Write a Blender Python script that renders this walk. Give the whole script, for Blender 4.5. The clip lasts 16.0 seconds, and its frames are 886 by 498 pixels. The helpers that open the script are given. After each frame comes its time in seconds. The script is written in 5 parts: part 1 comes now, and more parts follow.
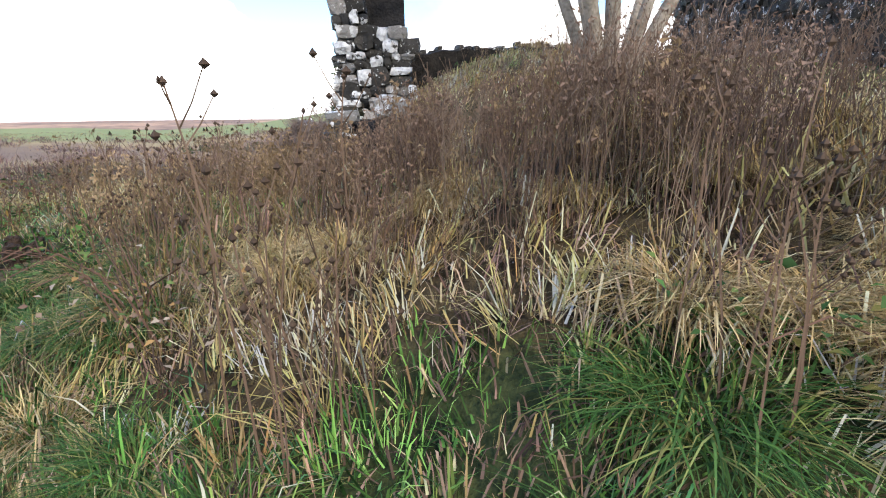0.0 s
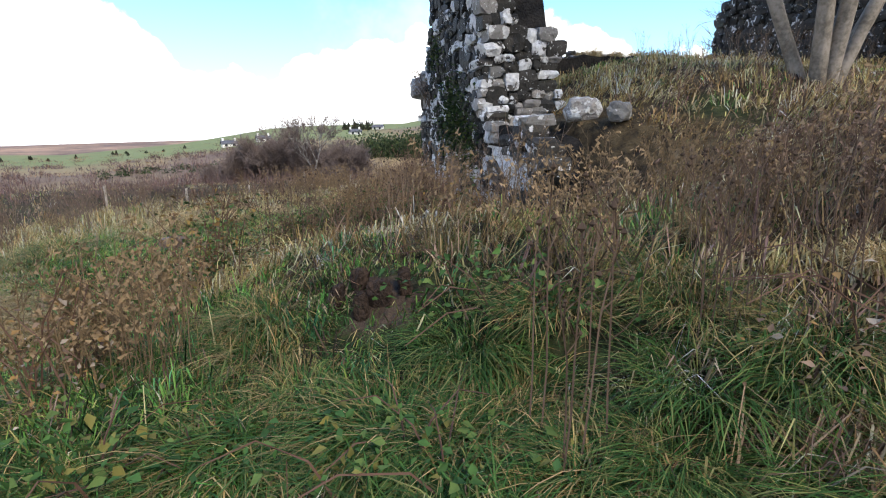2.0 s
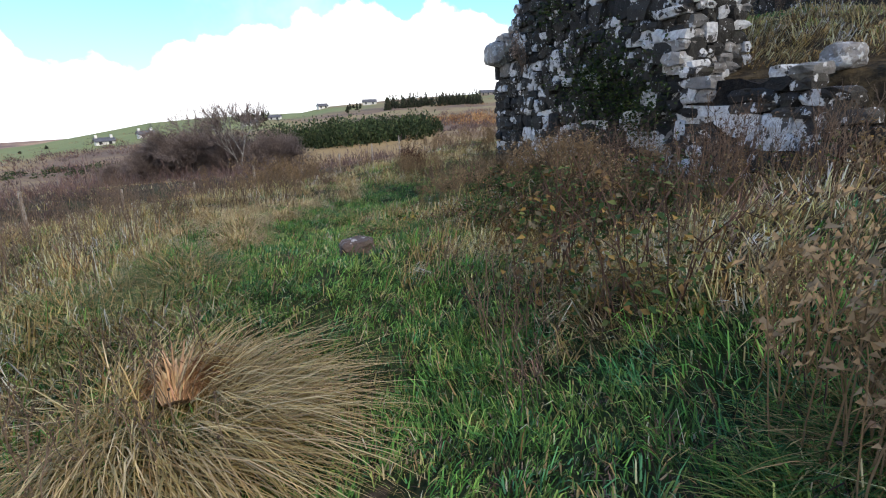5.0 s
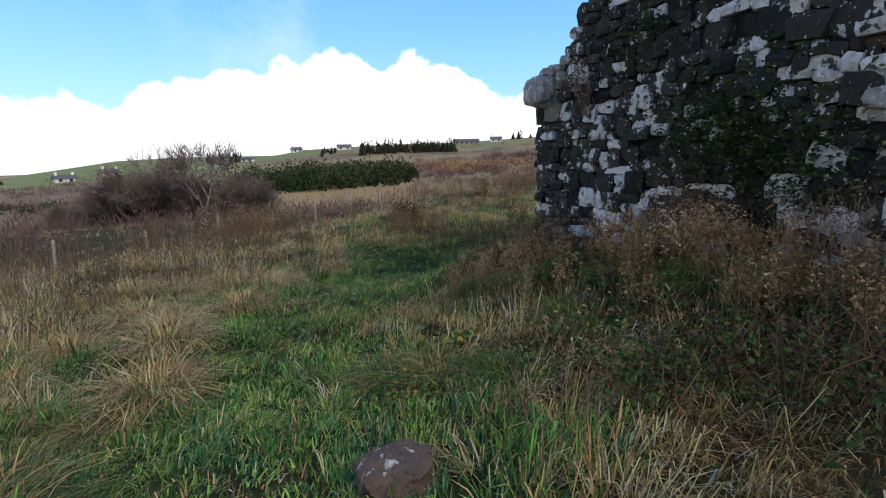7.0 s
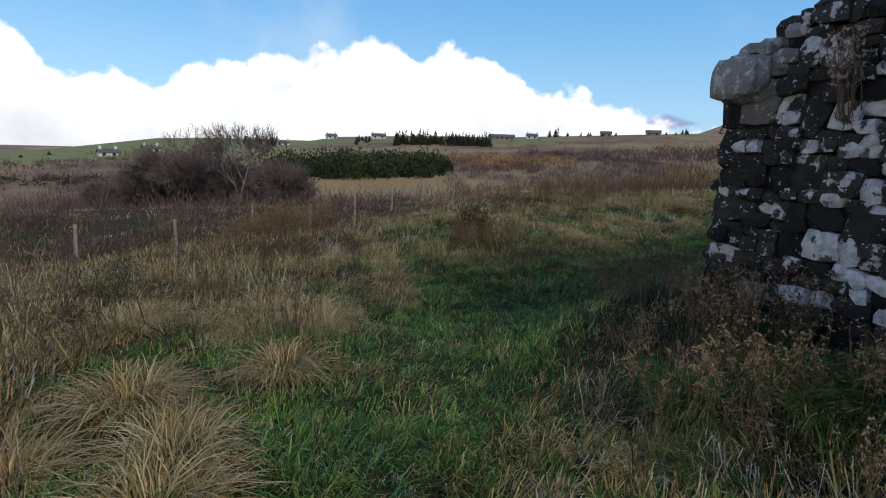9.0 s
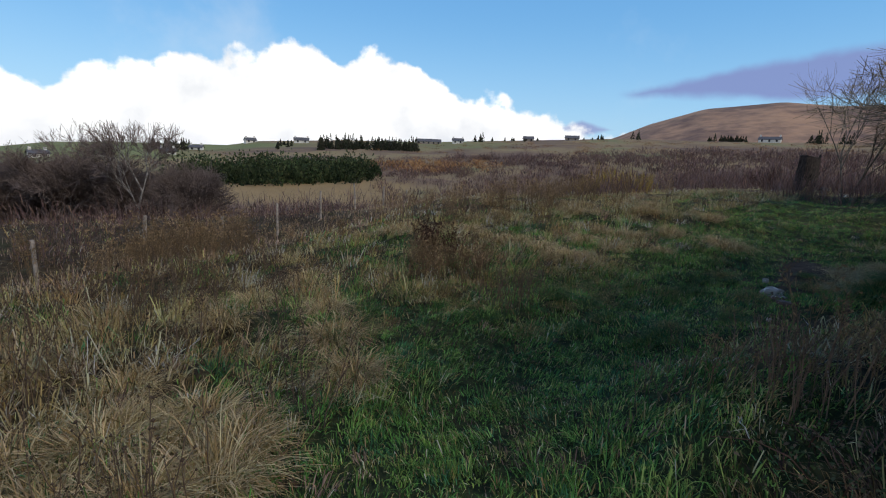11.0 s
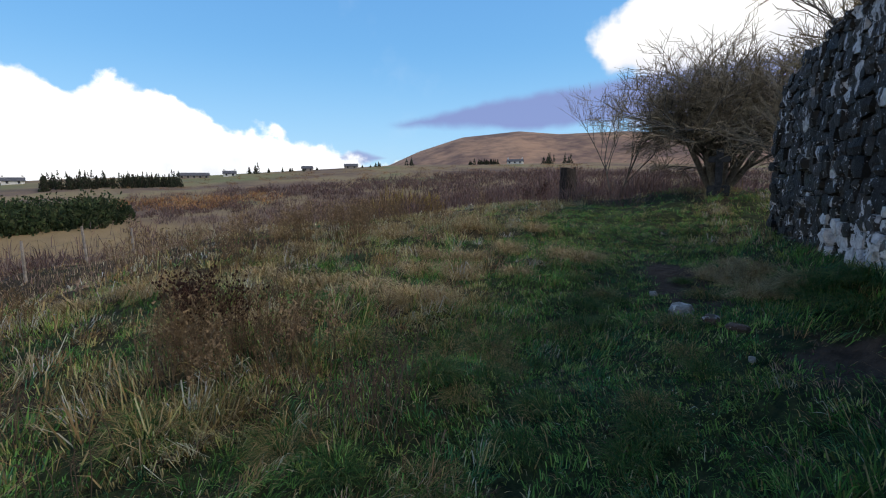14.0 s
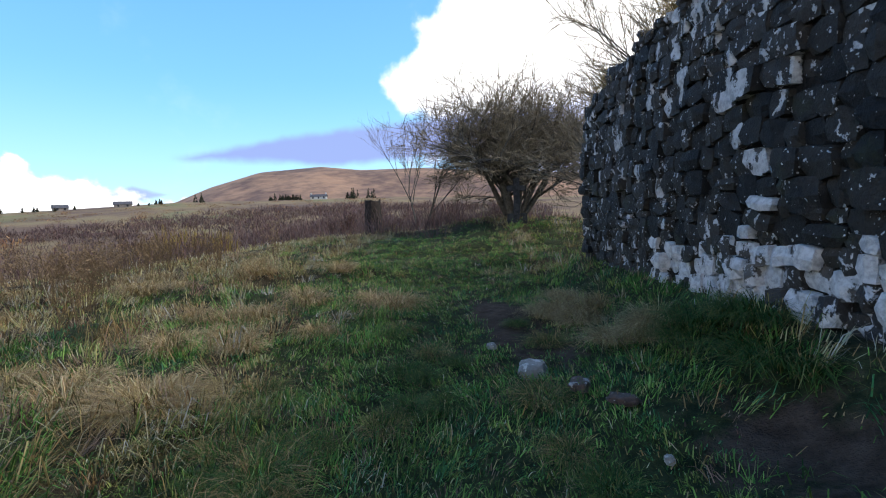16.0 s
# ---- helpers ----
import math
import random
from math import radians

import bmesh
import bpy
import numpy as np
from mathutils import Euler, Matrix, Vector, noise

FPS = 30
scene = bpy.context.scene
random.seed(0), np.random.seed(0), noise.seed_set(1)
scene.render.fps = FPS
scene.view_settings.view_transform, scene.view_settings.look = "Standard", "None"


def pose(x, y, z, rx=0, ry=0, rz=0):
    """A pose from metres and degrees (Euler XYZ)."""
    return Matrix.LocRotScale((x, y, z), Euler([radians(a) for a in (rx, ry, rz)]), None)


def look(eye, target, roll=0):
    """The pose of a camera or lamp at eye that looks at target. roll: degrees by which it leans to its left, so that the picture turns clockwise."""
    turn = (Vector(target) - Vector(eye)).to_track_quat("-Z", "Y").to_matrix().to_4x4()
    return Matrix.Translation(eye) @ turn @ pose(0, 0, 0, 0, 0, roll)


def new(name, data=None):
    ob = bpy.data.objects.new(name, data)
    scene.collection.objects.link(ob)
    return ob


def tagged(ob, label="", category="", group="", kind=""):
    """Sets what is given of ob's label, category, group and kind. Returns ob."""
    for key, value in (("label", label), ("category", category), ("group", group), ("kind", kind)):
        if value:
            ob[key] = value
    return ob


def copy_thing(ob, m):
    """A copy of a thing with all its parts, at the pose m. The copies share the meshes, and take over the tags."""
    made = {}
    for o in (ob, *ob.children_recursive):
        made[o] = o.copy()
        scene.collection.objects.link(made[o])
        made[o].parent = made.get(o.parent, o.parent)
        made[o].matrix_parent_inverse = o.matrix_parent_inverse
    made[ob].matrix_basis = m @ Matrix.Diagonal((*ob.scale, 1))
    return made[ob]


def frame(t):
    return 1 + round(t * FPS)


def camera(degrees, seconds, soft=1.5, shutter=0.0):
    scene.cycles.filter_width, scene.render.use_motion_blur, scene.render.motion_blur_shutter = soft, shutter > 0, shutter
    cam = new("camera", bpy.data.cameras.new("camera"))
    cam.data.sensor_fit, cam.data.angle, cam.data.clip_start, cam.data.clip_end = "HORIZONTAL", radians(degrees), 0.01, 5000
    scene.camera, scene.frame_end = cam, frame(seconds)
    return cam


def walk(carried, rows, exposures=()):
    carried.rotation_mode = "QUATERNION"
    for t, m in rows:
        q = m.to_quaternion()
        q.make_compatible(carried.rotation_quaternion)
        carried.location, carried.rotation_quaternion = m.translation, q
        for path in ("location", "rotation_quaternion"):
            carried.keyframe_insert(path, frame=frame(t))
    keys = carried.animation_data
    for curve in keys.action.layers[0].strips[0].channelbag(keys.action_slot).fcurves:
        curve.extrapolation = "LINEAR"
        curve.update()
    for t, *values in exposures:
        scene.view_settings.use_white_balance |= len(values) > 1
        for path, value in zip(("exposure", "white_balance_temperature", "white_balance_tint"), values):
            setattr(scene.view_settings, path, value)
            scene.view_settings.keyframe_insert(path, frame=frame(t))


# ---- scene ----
cam = camera(85.0, 16.0, 1.1)
PATH = [
    (0, (8.802, -5.518, 2.369), (8.0, -3.777, 1.797), 0.1),
    (0.5, (8.046, -5.595, 2.305), (7.307, -3.826, 1.737), -0.1),
    (1, (7.3, -5.859, 2.239), (6.614, -4.063, 1.688), -0.9),
    (1.5, (6.535, -5.959, 2.245), (5.911, -4.137, 1.705), -0.9),
    (2, (5.9, -6.091, 2.251), (5.357, -4.236, 1.74), -0.9),
    (2.5, (5.228, -6.321, 2.19), (4.659, -4.479, 1.657), -1.3),
    (3, (4.561, -6.356, 2.191), (4.059, -4.5, 1.638), -1.6),
    (3.5, (3.935, -6.386, 2.18), (3.525, -4.511, 1.616), -1.4),
    (4, (3.322, -6.239, 2.108), (3.056, -4.341, 1.537), -2.0),
    (4.2, (3.137, -6.181, 2.118), (2.893, -4.286, 1.526), -2.4),
    (6.3, (1.786, -4.137, 1.981), (1.729, -2.194, 1.51), -1.6),
    (6.5, (1.768, -3.855, 2.015), (1.72, -1.907, 1.565), -1.6),
    (7, (1.574, -3.349, 2.118), (1.526, -1.388, 1.723), -0.8),
    (7.5, (1.281, -2.909, 2.224), (1.195, -0.95, 1.833), -0.8),
    (8, (1.077, -2.348, 2.249), (0.893, -0.403, 1.82), -0.3),
    (8.2, (0.981, -2.174, 2.245), (0.775, -0.231, 1.817), 1.2),
    (10.3, (0.023, 0.233, 2.028), (0.019, 2.191, 1.619), 2.4),
    (10.5, (-0.002, 0.468, 1.995), (0.044, 2.427, 1.592), 2.6),
    (11, (-0.102, 1.1, 2.025), (0.035, 3.056, 1.633), 2.3),
    (11.5, (-0.164, 1.696, 1.97), (0.025, 3.649, 1.582), 1.2),
    (12, (-0.124, 2.284, 1.897), (0.121, 4.236, 1.538), 0.5),
    (12.5, (-0.175, 2.799, 1.792), (0.137, 4.746, 1.46), 0.2),
    (13, (-0.115, 3.286, 1.748), (0.345, 5.208, 1.44), -0.4),
    (13.5, (-0.011, 3.709, 1.71), (0.683, 5.562, 1.415), -0.6),
    (14, (0.156, 4.077, 1.684), (1.108, 5.816, 1.419), -0.7),
    (14.5, (0.391, 4.472, 1.649), (1.509, 6.114, 1.412), -1.0),
    (15, (0.614, 4.901, 1.591), (1.868, 6.447, 1.396), -1.4),
    (15.5, (0.972, 5.235, 1.587), (2.381, 6.646, 1.435), -2.1),
    (16, (1.405, 5.468, 1.619), (2.96, 6.716, 1.475), -2.3),
]
EXPOSURE = [(0, 1.6), (0.5, 1.4), (1.5, 1.35), (2, 1.2), (3.5, 1.15), (4.2, 1.05), (6.3, 0.65), (7, 0.45), (8.2, 0.15), (10.3, 0.0), (13, -0.05), (14, 0.12), (16, 0.7)]
walk(cam, [(t, look(e, g, r)) for t, e, g, r in PATH], EXPOSURE)

# ---- world, sun, exposure ----
SUN_AZ, SUN_EL = radians(134), radians(43)
world = bpy.data.worlds.new("sky")
scene.world = world
world.use_nodes = True
wt = world.node_tree
wt.nodes.clear()


class Net:
    """Short-hand for node trees."""

    def __init__(self, tree):
        self.t = tree

    def n(self, kind, **kw):
        nd = self.t.nodes.new(kind)
        for k, v in kw.items():
            if k == "op":
                nd.operation = v
            elif k == "blend":
                nd.blend_type = v
        return nd

    def put(self, sock, v):
        if isinstance(v, bpy.types.NodeSocket):
            self.t.links.new(v, sock)
        elif v is not None:
            sock.default_value = v

    def m(self, op, a, b=None, c=None, clamp=False):
        nd = self.n("ShaderNodeMath", op=op)
        nd.use_clamp = clamp
        for i, v in enumerate((a, b, c)):
            self.put(nd.inputs[i], v)
        return nd.outputs[0]

    def mix(self, f, a, b, blend="MIX"):
        nd = self.n("ShaderNodeMix")
        nd.data_type, nd.blend_type = "RGBA", blend
        self.put(nd.inputs[0], f)
        for i, v in ((6, a), (7, b)):
            self.put(nd.inputs[i], (*v, 1) if isinstance(v, tuple) and len(v) == 3 else v)
        return nd.outputs[2]

    def noise(self, vec, scale, detail=4.0, rough=0.55, dist=0.0):
        nd = self.n("ShaderNodeTexNoise")
        self.put(nd.inputs["Vector"], vec)
        for k, v in (("Scale", scale), ("Detail", detail), ("Roughness", rough), ("Distortion", dist)):
            nd.inputs[k].default_value = v
        return nd.outputs[0]

    def ramp(self, f, stops, interp="LINEAR"):
        nd = self.n("ShaderNodeValToRGB")
        cr = nd.color_ramp
        cr.interpolation = interp
        while len(cr.elements) < len(stops):
            cr.elements.new(0.5)
        for e, (p, c) in zip(cr.elements, stops):
            e.position = p
            e.color = (*c, 1) if isinstance(c, tuple) else (c, c, c, 1)
        self.put(nd.inputs[0], f)
        return nd.outputs[0]

    def step(self, v, lo, hi):
        nd = self.n("ShaderNodeMapRange")
        nd.interpolation_type = "SMOOTHSTEP"
        for i, x in enumerate((v, lo, hi, 0.0, 1.0)):
            self.put(nd.inputs[i], x)
        return nd.outputs[0]


def make_sky():
    w = Net(wt)
    out, bg = w.n("ShaderNodeOutputWorld"), w.n("ShaderNodeBackground")
    sky = w.n("ShaderNodeTexSky")
    sky.sky_type, sky.sun_disc = "NISHITA", False
    sky.sun_elevation, sky.sun_rotation = SUN_EL, SUN_AZ
    sky.air_density, sky.dust_density, sky.ozone_density = 1.0, 0.3, 2.0
    tc = w.n("ShaderNodeTexCoord").outputs["Generated"]
    xyz = w.n("ShaderNodeSeparateXYZ")
    w.put(xyz.inputs[0], tc)
    deg = 180 / math.pi
    az = w.m("MULTIPLY", w.m("ARCTAN2", xyz.outputs[0], xyz.outputs[1]), deg)
    el = w.m("MULTIPLY", w.m("ARCSINE", xyz.outputs[2]), deg)
    comb = w.n("ShaderNodeCombineXYZ")
    w.put(comb.inputs[0], az)
    w.put(comb.inputs[1], el)
    flat = comb.outputs[0]
    lump = w.m("SUBTRACT", w.noise(flat, 0.22, 6, 0.5), 0.5)
    wide = w.m("SUBTRACT", w.noise(flat, 0.07, 4, 0.5), 0.5)
    wisp = w.noise(tc, 3.0, 6, 0.6)
    # heap clouds: their tops by bearing, from -180 to 180 degrees
    tops = [(-180, 20), (-95, 26), (-70, 24), (-50, 13), (-42, 5), (-34, 5.2), (-27, 7.6), (-20, 8.6), (-14, 11.2), (-8, 9.2),
            (-3, 10.6), (2, 8.8), (7, 6.2), (14, 4.6), (20, 2.6), (30, 0), (40, 0), (60, 0), (180, 12)]
    top = w.m("MULTIPLY", w.ramp(w.m("ADD", w.m("DIVIDE", az, 360.0), 0.5), [(a / 360 + 0.5, v / 40) for a, v in tops]), 40.0)
    bank = w.step(w.m("ADD", w.m("SUBTRACT", top, el), w.m("MULTIPLY", lump, 8.0)), -0.25, 0.7)
    # the tall cloud at the right, over the bare tree
    lean = w.m("SUBTRACT", az, w.m("ADD", w.m("MULTIPLY", w.m("ABSOLUTE", w.m("SUBTRACT", el, 14.0)), 0.75), 45.0))
    tall = w.step(w.m("ADD", lean, w.m("MULTIPLY", w.m("ADD", lump, wide), 16.0)), -0.6, 3.0)
    tall = w.m("MULTIPLY", tall, w.m("SUBTRACT", 1.0, w.step(az, 120.0, 160.0)))
    # long grey-violet cloud above the hill
    mid = w.m("ADD", w.m("MULTIPLY", w.m("SUBTRACT", az, 24.0), 0.075), 6.9)
    half = w.m("ADD", w.m("MULTIPLY", w.step(az, 22.0, 40.0), 1.7), 0.35)
    band = w.m("SUBTRACT", half, w.m("ABSOLUTE", w.m("ADD", w.m("SUBTRACT", el, mid), w.m("MULTIPLY", lump, 1.6))))
    band = w.m("MULTIPLY", w.step(band, -0.35, 0.8), w.step(az, 22.0, 25.0))
    band = w.m("MULTIPLY", band, w.m("SUBTRACT", 1.0, w.step(az, 60.0, 75.0)))
    small = w.m("SUBTRACT", 1.1, w.m("ADD", w.m("ABSOLUTE", w.m("SUBTRACT", el, 3.1)), w.m("MULTIPLY", w.m("ABSOLUTE", w.m("SUBTRACT", az, 19.0)), 0.3)))
    small = w.step(w.m("ADD", small, lump), 0.0, 0.6)
    base = w.mix(0.7, sky.outputs[0], w.mix(w.step(el, 2.0, 40.0), (1.15, 3.6, 6.4), (0.6, 2.2, 5.6)))
    haze = w.m("SUBTRACT", 1.0, w.step(el, -2.0, 16.0))
    base = w.mix(w.m("MULTIPLY", haze, 0.35), base, (4.5, 6.0, 7.0))
    veil = w.m("MULTIPLY", w.step(wisp, 0.55, 0.8), 0.3)
    base = w.mix(veil, base, (5.5, 6.0, 6.6))
    white = w.ramp(w.noise(flat, 0.12, 5), [(0.3, (6.0, 6.2, 6.5)), (0.6, (9.0, 8.9, 8.7))])
    foot = w.m("SUBTRACT", 1.0, w.step(w.m("ADD", el, w.m("MULTIPLY", wide, 6.0)), -1.0, 4.5))
    white = w.mix(w.m("MULTIPLY", foot, 0.4), white, (4.4, 4.7, 5.5))
    col = w.mix(tall, base, w.mix(w.step(w.m("ADD", el, w.m("MULTIPLY", wide, 14.0)), 6.0, 16.0), (3.4, 3.7, 5.2), (7.2, 7.1, 7.0)))
    col = w.mix(w.m("MULTIPLY", band, 0.92), col, (1.7, 2.15, 4.2))
    col = w.mix(w.m("MULTIPLY", small, 0.9), col, (2.2, 2.7, 4.6))
    col = w.mix(bank, col, white)
    w.put(bg.inputs[0], col)
    bg.inputs[1].default_value = 0.14
    w.put(out.inputs[0], bg.outputs[0])


make_sky()
sun = new("sun", bpy.data.lights.new("sun", "SUN"))
sun.data.energy, sun.data.angle, sun.data.color = 1.85, radians(18), (1.0, 0.9, 0.74)
sun.matrix_world = look((0, 0, 60), (-math.sin(SUN_AZ) * math.cos(SUN_EL), -math.cos(SUN_AZ) * math.cos(SUN_EL), 60 - math.sin(SUN_EL)))

# ---- materials ----


def material(name, rough=0.9):
    mat = bpy.data.materials.new(name)
    mat.use_nodes = True
    net = Net(mat.node_tree)
    bsdf = mat.node_tree.nodes["Principled BSDF"]
    bsdf.inputs["Roughness"].default_value = rough
    bsdf.inputs["Specular IOR Level"].default_value = 0.12
    return mat, net, bsdf


def bump(net, bsdf, height, strength, distance):
    nd = net.n("ShaderNodeBump")
    nd.inputs["Strength"].default_value, nd.inputs["Distance"].default_value = strength, distance
    net.put(nd.inputs["Height"], height)
    net.put(bsdf.inputs["Normal"], nd.outputs[0])


def place(net):
    return net.n("ShaderNodeNewGeometry").outputs["Position"]


def blade_material(name, rough=0.7, glow=0.22):
    """Leaves and stalks: the colour of each blade comes from its mesh; light passes through a little."""
    mat, net, bsdf = material(name, rough)
    at = net.n("ShaderNodeAttribute")
    at.attribute_name = "col"
    p = place(net)
    col = net.mix(net.m("MULTIPLY", net.noise(p, 9.0, 3), 0.6), at.outputs[0], net.mix(1.0, at.outputs[0], (0.72, 0.62, 0.5), "MULTIPLY"))
    net.put(bsdf.inputs["Base Color"], col)
    tr, mx = net.n("ShaderNodeBsdfTranslucent"), net.n("ShaderNodeMixShader")
    net.put(tr.inputs[0], col)
    mx.inputs[0].default_value = glow
    net.put(mx.inputs[1], bsdf.outputs[0])
    net.put(mx.inputs[2], tr.outputs[0])
    net.put(mat.node_tree.nodes["Material Output"].inputs[0], mx.outputs[0])
    return mat


def plain(name, a, b, scale, rough=0.85, height=0.4, distance=0.01):
    """Two tones broken up at two scales, with a fine relief."""
    mat, net, bsdf = material(name, rough)
    p = place(net)
    f = net.m("ADD", net.m("MULTIPLY", net.noise(p, scale, 5), 0.6), net.m("MULTIPLY", net.noise(p, scale * 6, 4), 0.4))
    net.put(bsdf.inputs["Base Color"], net.mix(net.step(f, 0.35, 0.65), a, b))
    bump(net, bsdf, net.noise(p, scale * 5, 5), height, distance)
    return mat


def stone_material(name, dark, light, lichen, amount, moss=0.25, scale=9.0, tallness=0.8, each=0.1):
    """Wet dark rubble with crusts of pale lichen, some moss. scale and tallness: size and upright stretch of the crusts."""
    mat, net, bsdf = material(name, 0.75)
    bsdf.inputs["Specular IOR Level"].default_value = 0.2
    p = place(net)
    rnd = net.n("ShaderNodeObjectInfo").outputs["Random"]
    f = net.m("ADD", net.m("MULTIPLY", net.noise(p, 7.0, 6, 0.6), 0.7), net.m("MULTIPLY", rnd, 0.45))
    col = net.mix(net.step(f, 0.3, 0.85), dark, light)
    col = net.mix(net.m("MULTIPLY", net.step(net.noise(p, 31.0, 5, 0.7), 0.5, 0.7), 0.55), col, tuple(c * 0.45 for c in dark))
    col = net.mix(net.m("MULTIPLY", net.step(net.noise(p, 2.3, 5, 0.65), 0.56, 0.68), moss), col, (0.045, 0.06, 0.02))
    mp = net.n("ShaderNodeMapping")
    net.put(mp.inputs[0], p)
    mp.inputs["Scale"].default_value = (1.0, 1.0, tallness)
    spot = net.m("ADD", net.noise(mp.outputs[0], scale, 4, 0.55, 0.3), net.m("MULTIPLY", net.m("SUBTRACT", net.noise(p, 34.0, 5, 0.75), 0.5), 0.3))
    spot = net.m("ADD", spot, net.m("MULTIPLY", net.m("SUBTRACT", rnd, 0.5), each))
    crust = net.step(spot, 0.715 - amount, 0.745 - amount)
    speck = net.step(net.m("ADD", net.noise(p, 26.0, 3, 0.5), net.m("MULTIPLY", rnd, 0.05)), 0.69, 0.72)
    crust = net.m("MAXIMUM", crust, speck)
    tone = net.mix(net.step(net.noise(p, 18.0, 5, 0.65), 0.38, 0.66), lichen, tuple(c * 0.6 for c in lichen))
    col = net.mix(net.m("MULTIPLY", crust, 0.93), col, tone)
    net.put(bsdf.inputs["Base Color"], col)
    net.put(bsdf.inputs["Roughness"], net.m("ADD", net.m("MULTIPLY", crust, 0.25), 0.62))
    h = net.m("ADD", net.m("MULTIPLY", net.noise(p, 11.0, 6, 0.65), 1.0), net.m("MULTIPLY", net.noise(p, 60.0, 4, 0.7), 0.4))
    bump(net, bsdf, net.m("ADD", h, net.m("MULTIPLY", crust, 0.12)), 0.9, 0.04)
    return mat


LICHEN = (0.58, 0.58, 0.59)
STONE_DARK = stone_material("dark_rubble", (0.008, 0.008, 0.0085), (0.032, 0.029, 0.025), LICHEN, 0.03)
STONE_SPOT = stone_material("spotted_rubble", (0.011, 0.011, 0.0115), (0.046, 0.041, 0.036), LICHEN, 0.105)
STONE_PALE = stone_material("lichened_rubble", (0.03, 0.028, 0.028), (0.1, 0.09, 0.08), LICHEN, 0.3, 0.12, 7.0)
STONE_GREY = stone_material("grey_rubble", (0.12, 0.115, 0.11), (0.26, 0.24, 0.225), (0.5, 0.5, 0.5), 0.14, 0.3)
STONE_RUN = stone_material("lichen_streaked_rubble", (0.01, 0.01, 0.0105), (0.045, 0.04, 0.035), LICHEN, 0.16, 0.1, 5.5, 0.33, 0.05)
MORTAR = plain("wall_core", (0.006, 0.006, 0.006), (0.025, 0.022, 0.02), 5.0, 0.95, 0.9, 0.05)
GRASS = blade_material("grass_blades")
STALK = blade_material("dead_stalks", 0.85, 0.12)
TWIG = plain("bare_twigs", (0.13, 0.105, 0.07), (0.27, 0.225, 0.16), 6.0, 0.9, 0.5, 0.01)
BARK = plain("grey_bark", (0.05, 0.045, 0.038), (0.13, 0.12, 0.1), 9.0, 0.9, 0.8, 0.02)
SCRUB_TWIG = plain("scrub_twigs", (0.09, 0.067, 0.06), (0.19, 0.15, 0.135), 6.0, 0.9, 0.5, 0.01)
GREY_STEM = plain("smooth_grey_stem", (0.11, 0.095, 0.075), (0.26, 0.225, 0.19), 5.0, 0.85, 0.7, 0.015)
BIRCH = plain("birch_bark", (0.1, 0.085, 0.08), (0.3, 0.28, 0.265), 5.0, 0.8, 0.5, 0.01)
POST = plain("weathered_post", (0.16, 0.135, 0.115), (0.32, 0.28, 0.245), 8.0, 0.9, 0.6, 0.01)
SLAB = stone_material("reddish_slab", (0.04, 0.028, 0.024), (0.11, 0.078, 0.066), (0.4, 0.38, 0.37), 0.1, 0.35)
PALE_ROCK = stone_material("pale_rock", (0.16, 0.16, 0.15), (0.32, 0.31, 0.29), (0.55, 0.55, 0.53), 0.15, 0.2)
RENDERED = plain("white_render", (0.5, 0.49, 0.47), (0.62, 0.61, 0.58), 0.8, 0.8, 0.2, 0.02)
SLATE = plain("slate_roof", (0.06, 0.06, 0.07), (0.11, 0.11, 0.12), 1.5, 0.7, 0.3, 0.03)
DARK_GLASS = plain("dark_pane", (0.02, 0.022, 0.026), (0.04, 0.045, 0.05), 1.0, 0.15, 0.0, 0.01)
DIRT = plain("dug_earth", (0.02, 0.014, 0.011), (0.055, 0.036, 0.027), 9.0, 0.95, 1.0, 0.06)


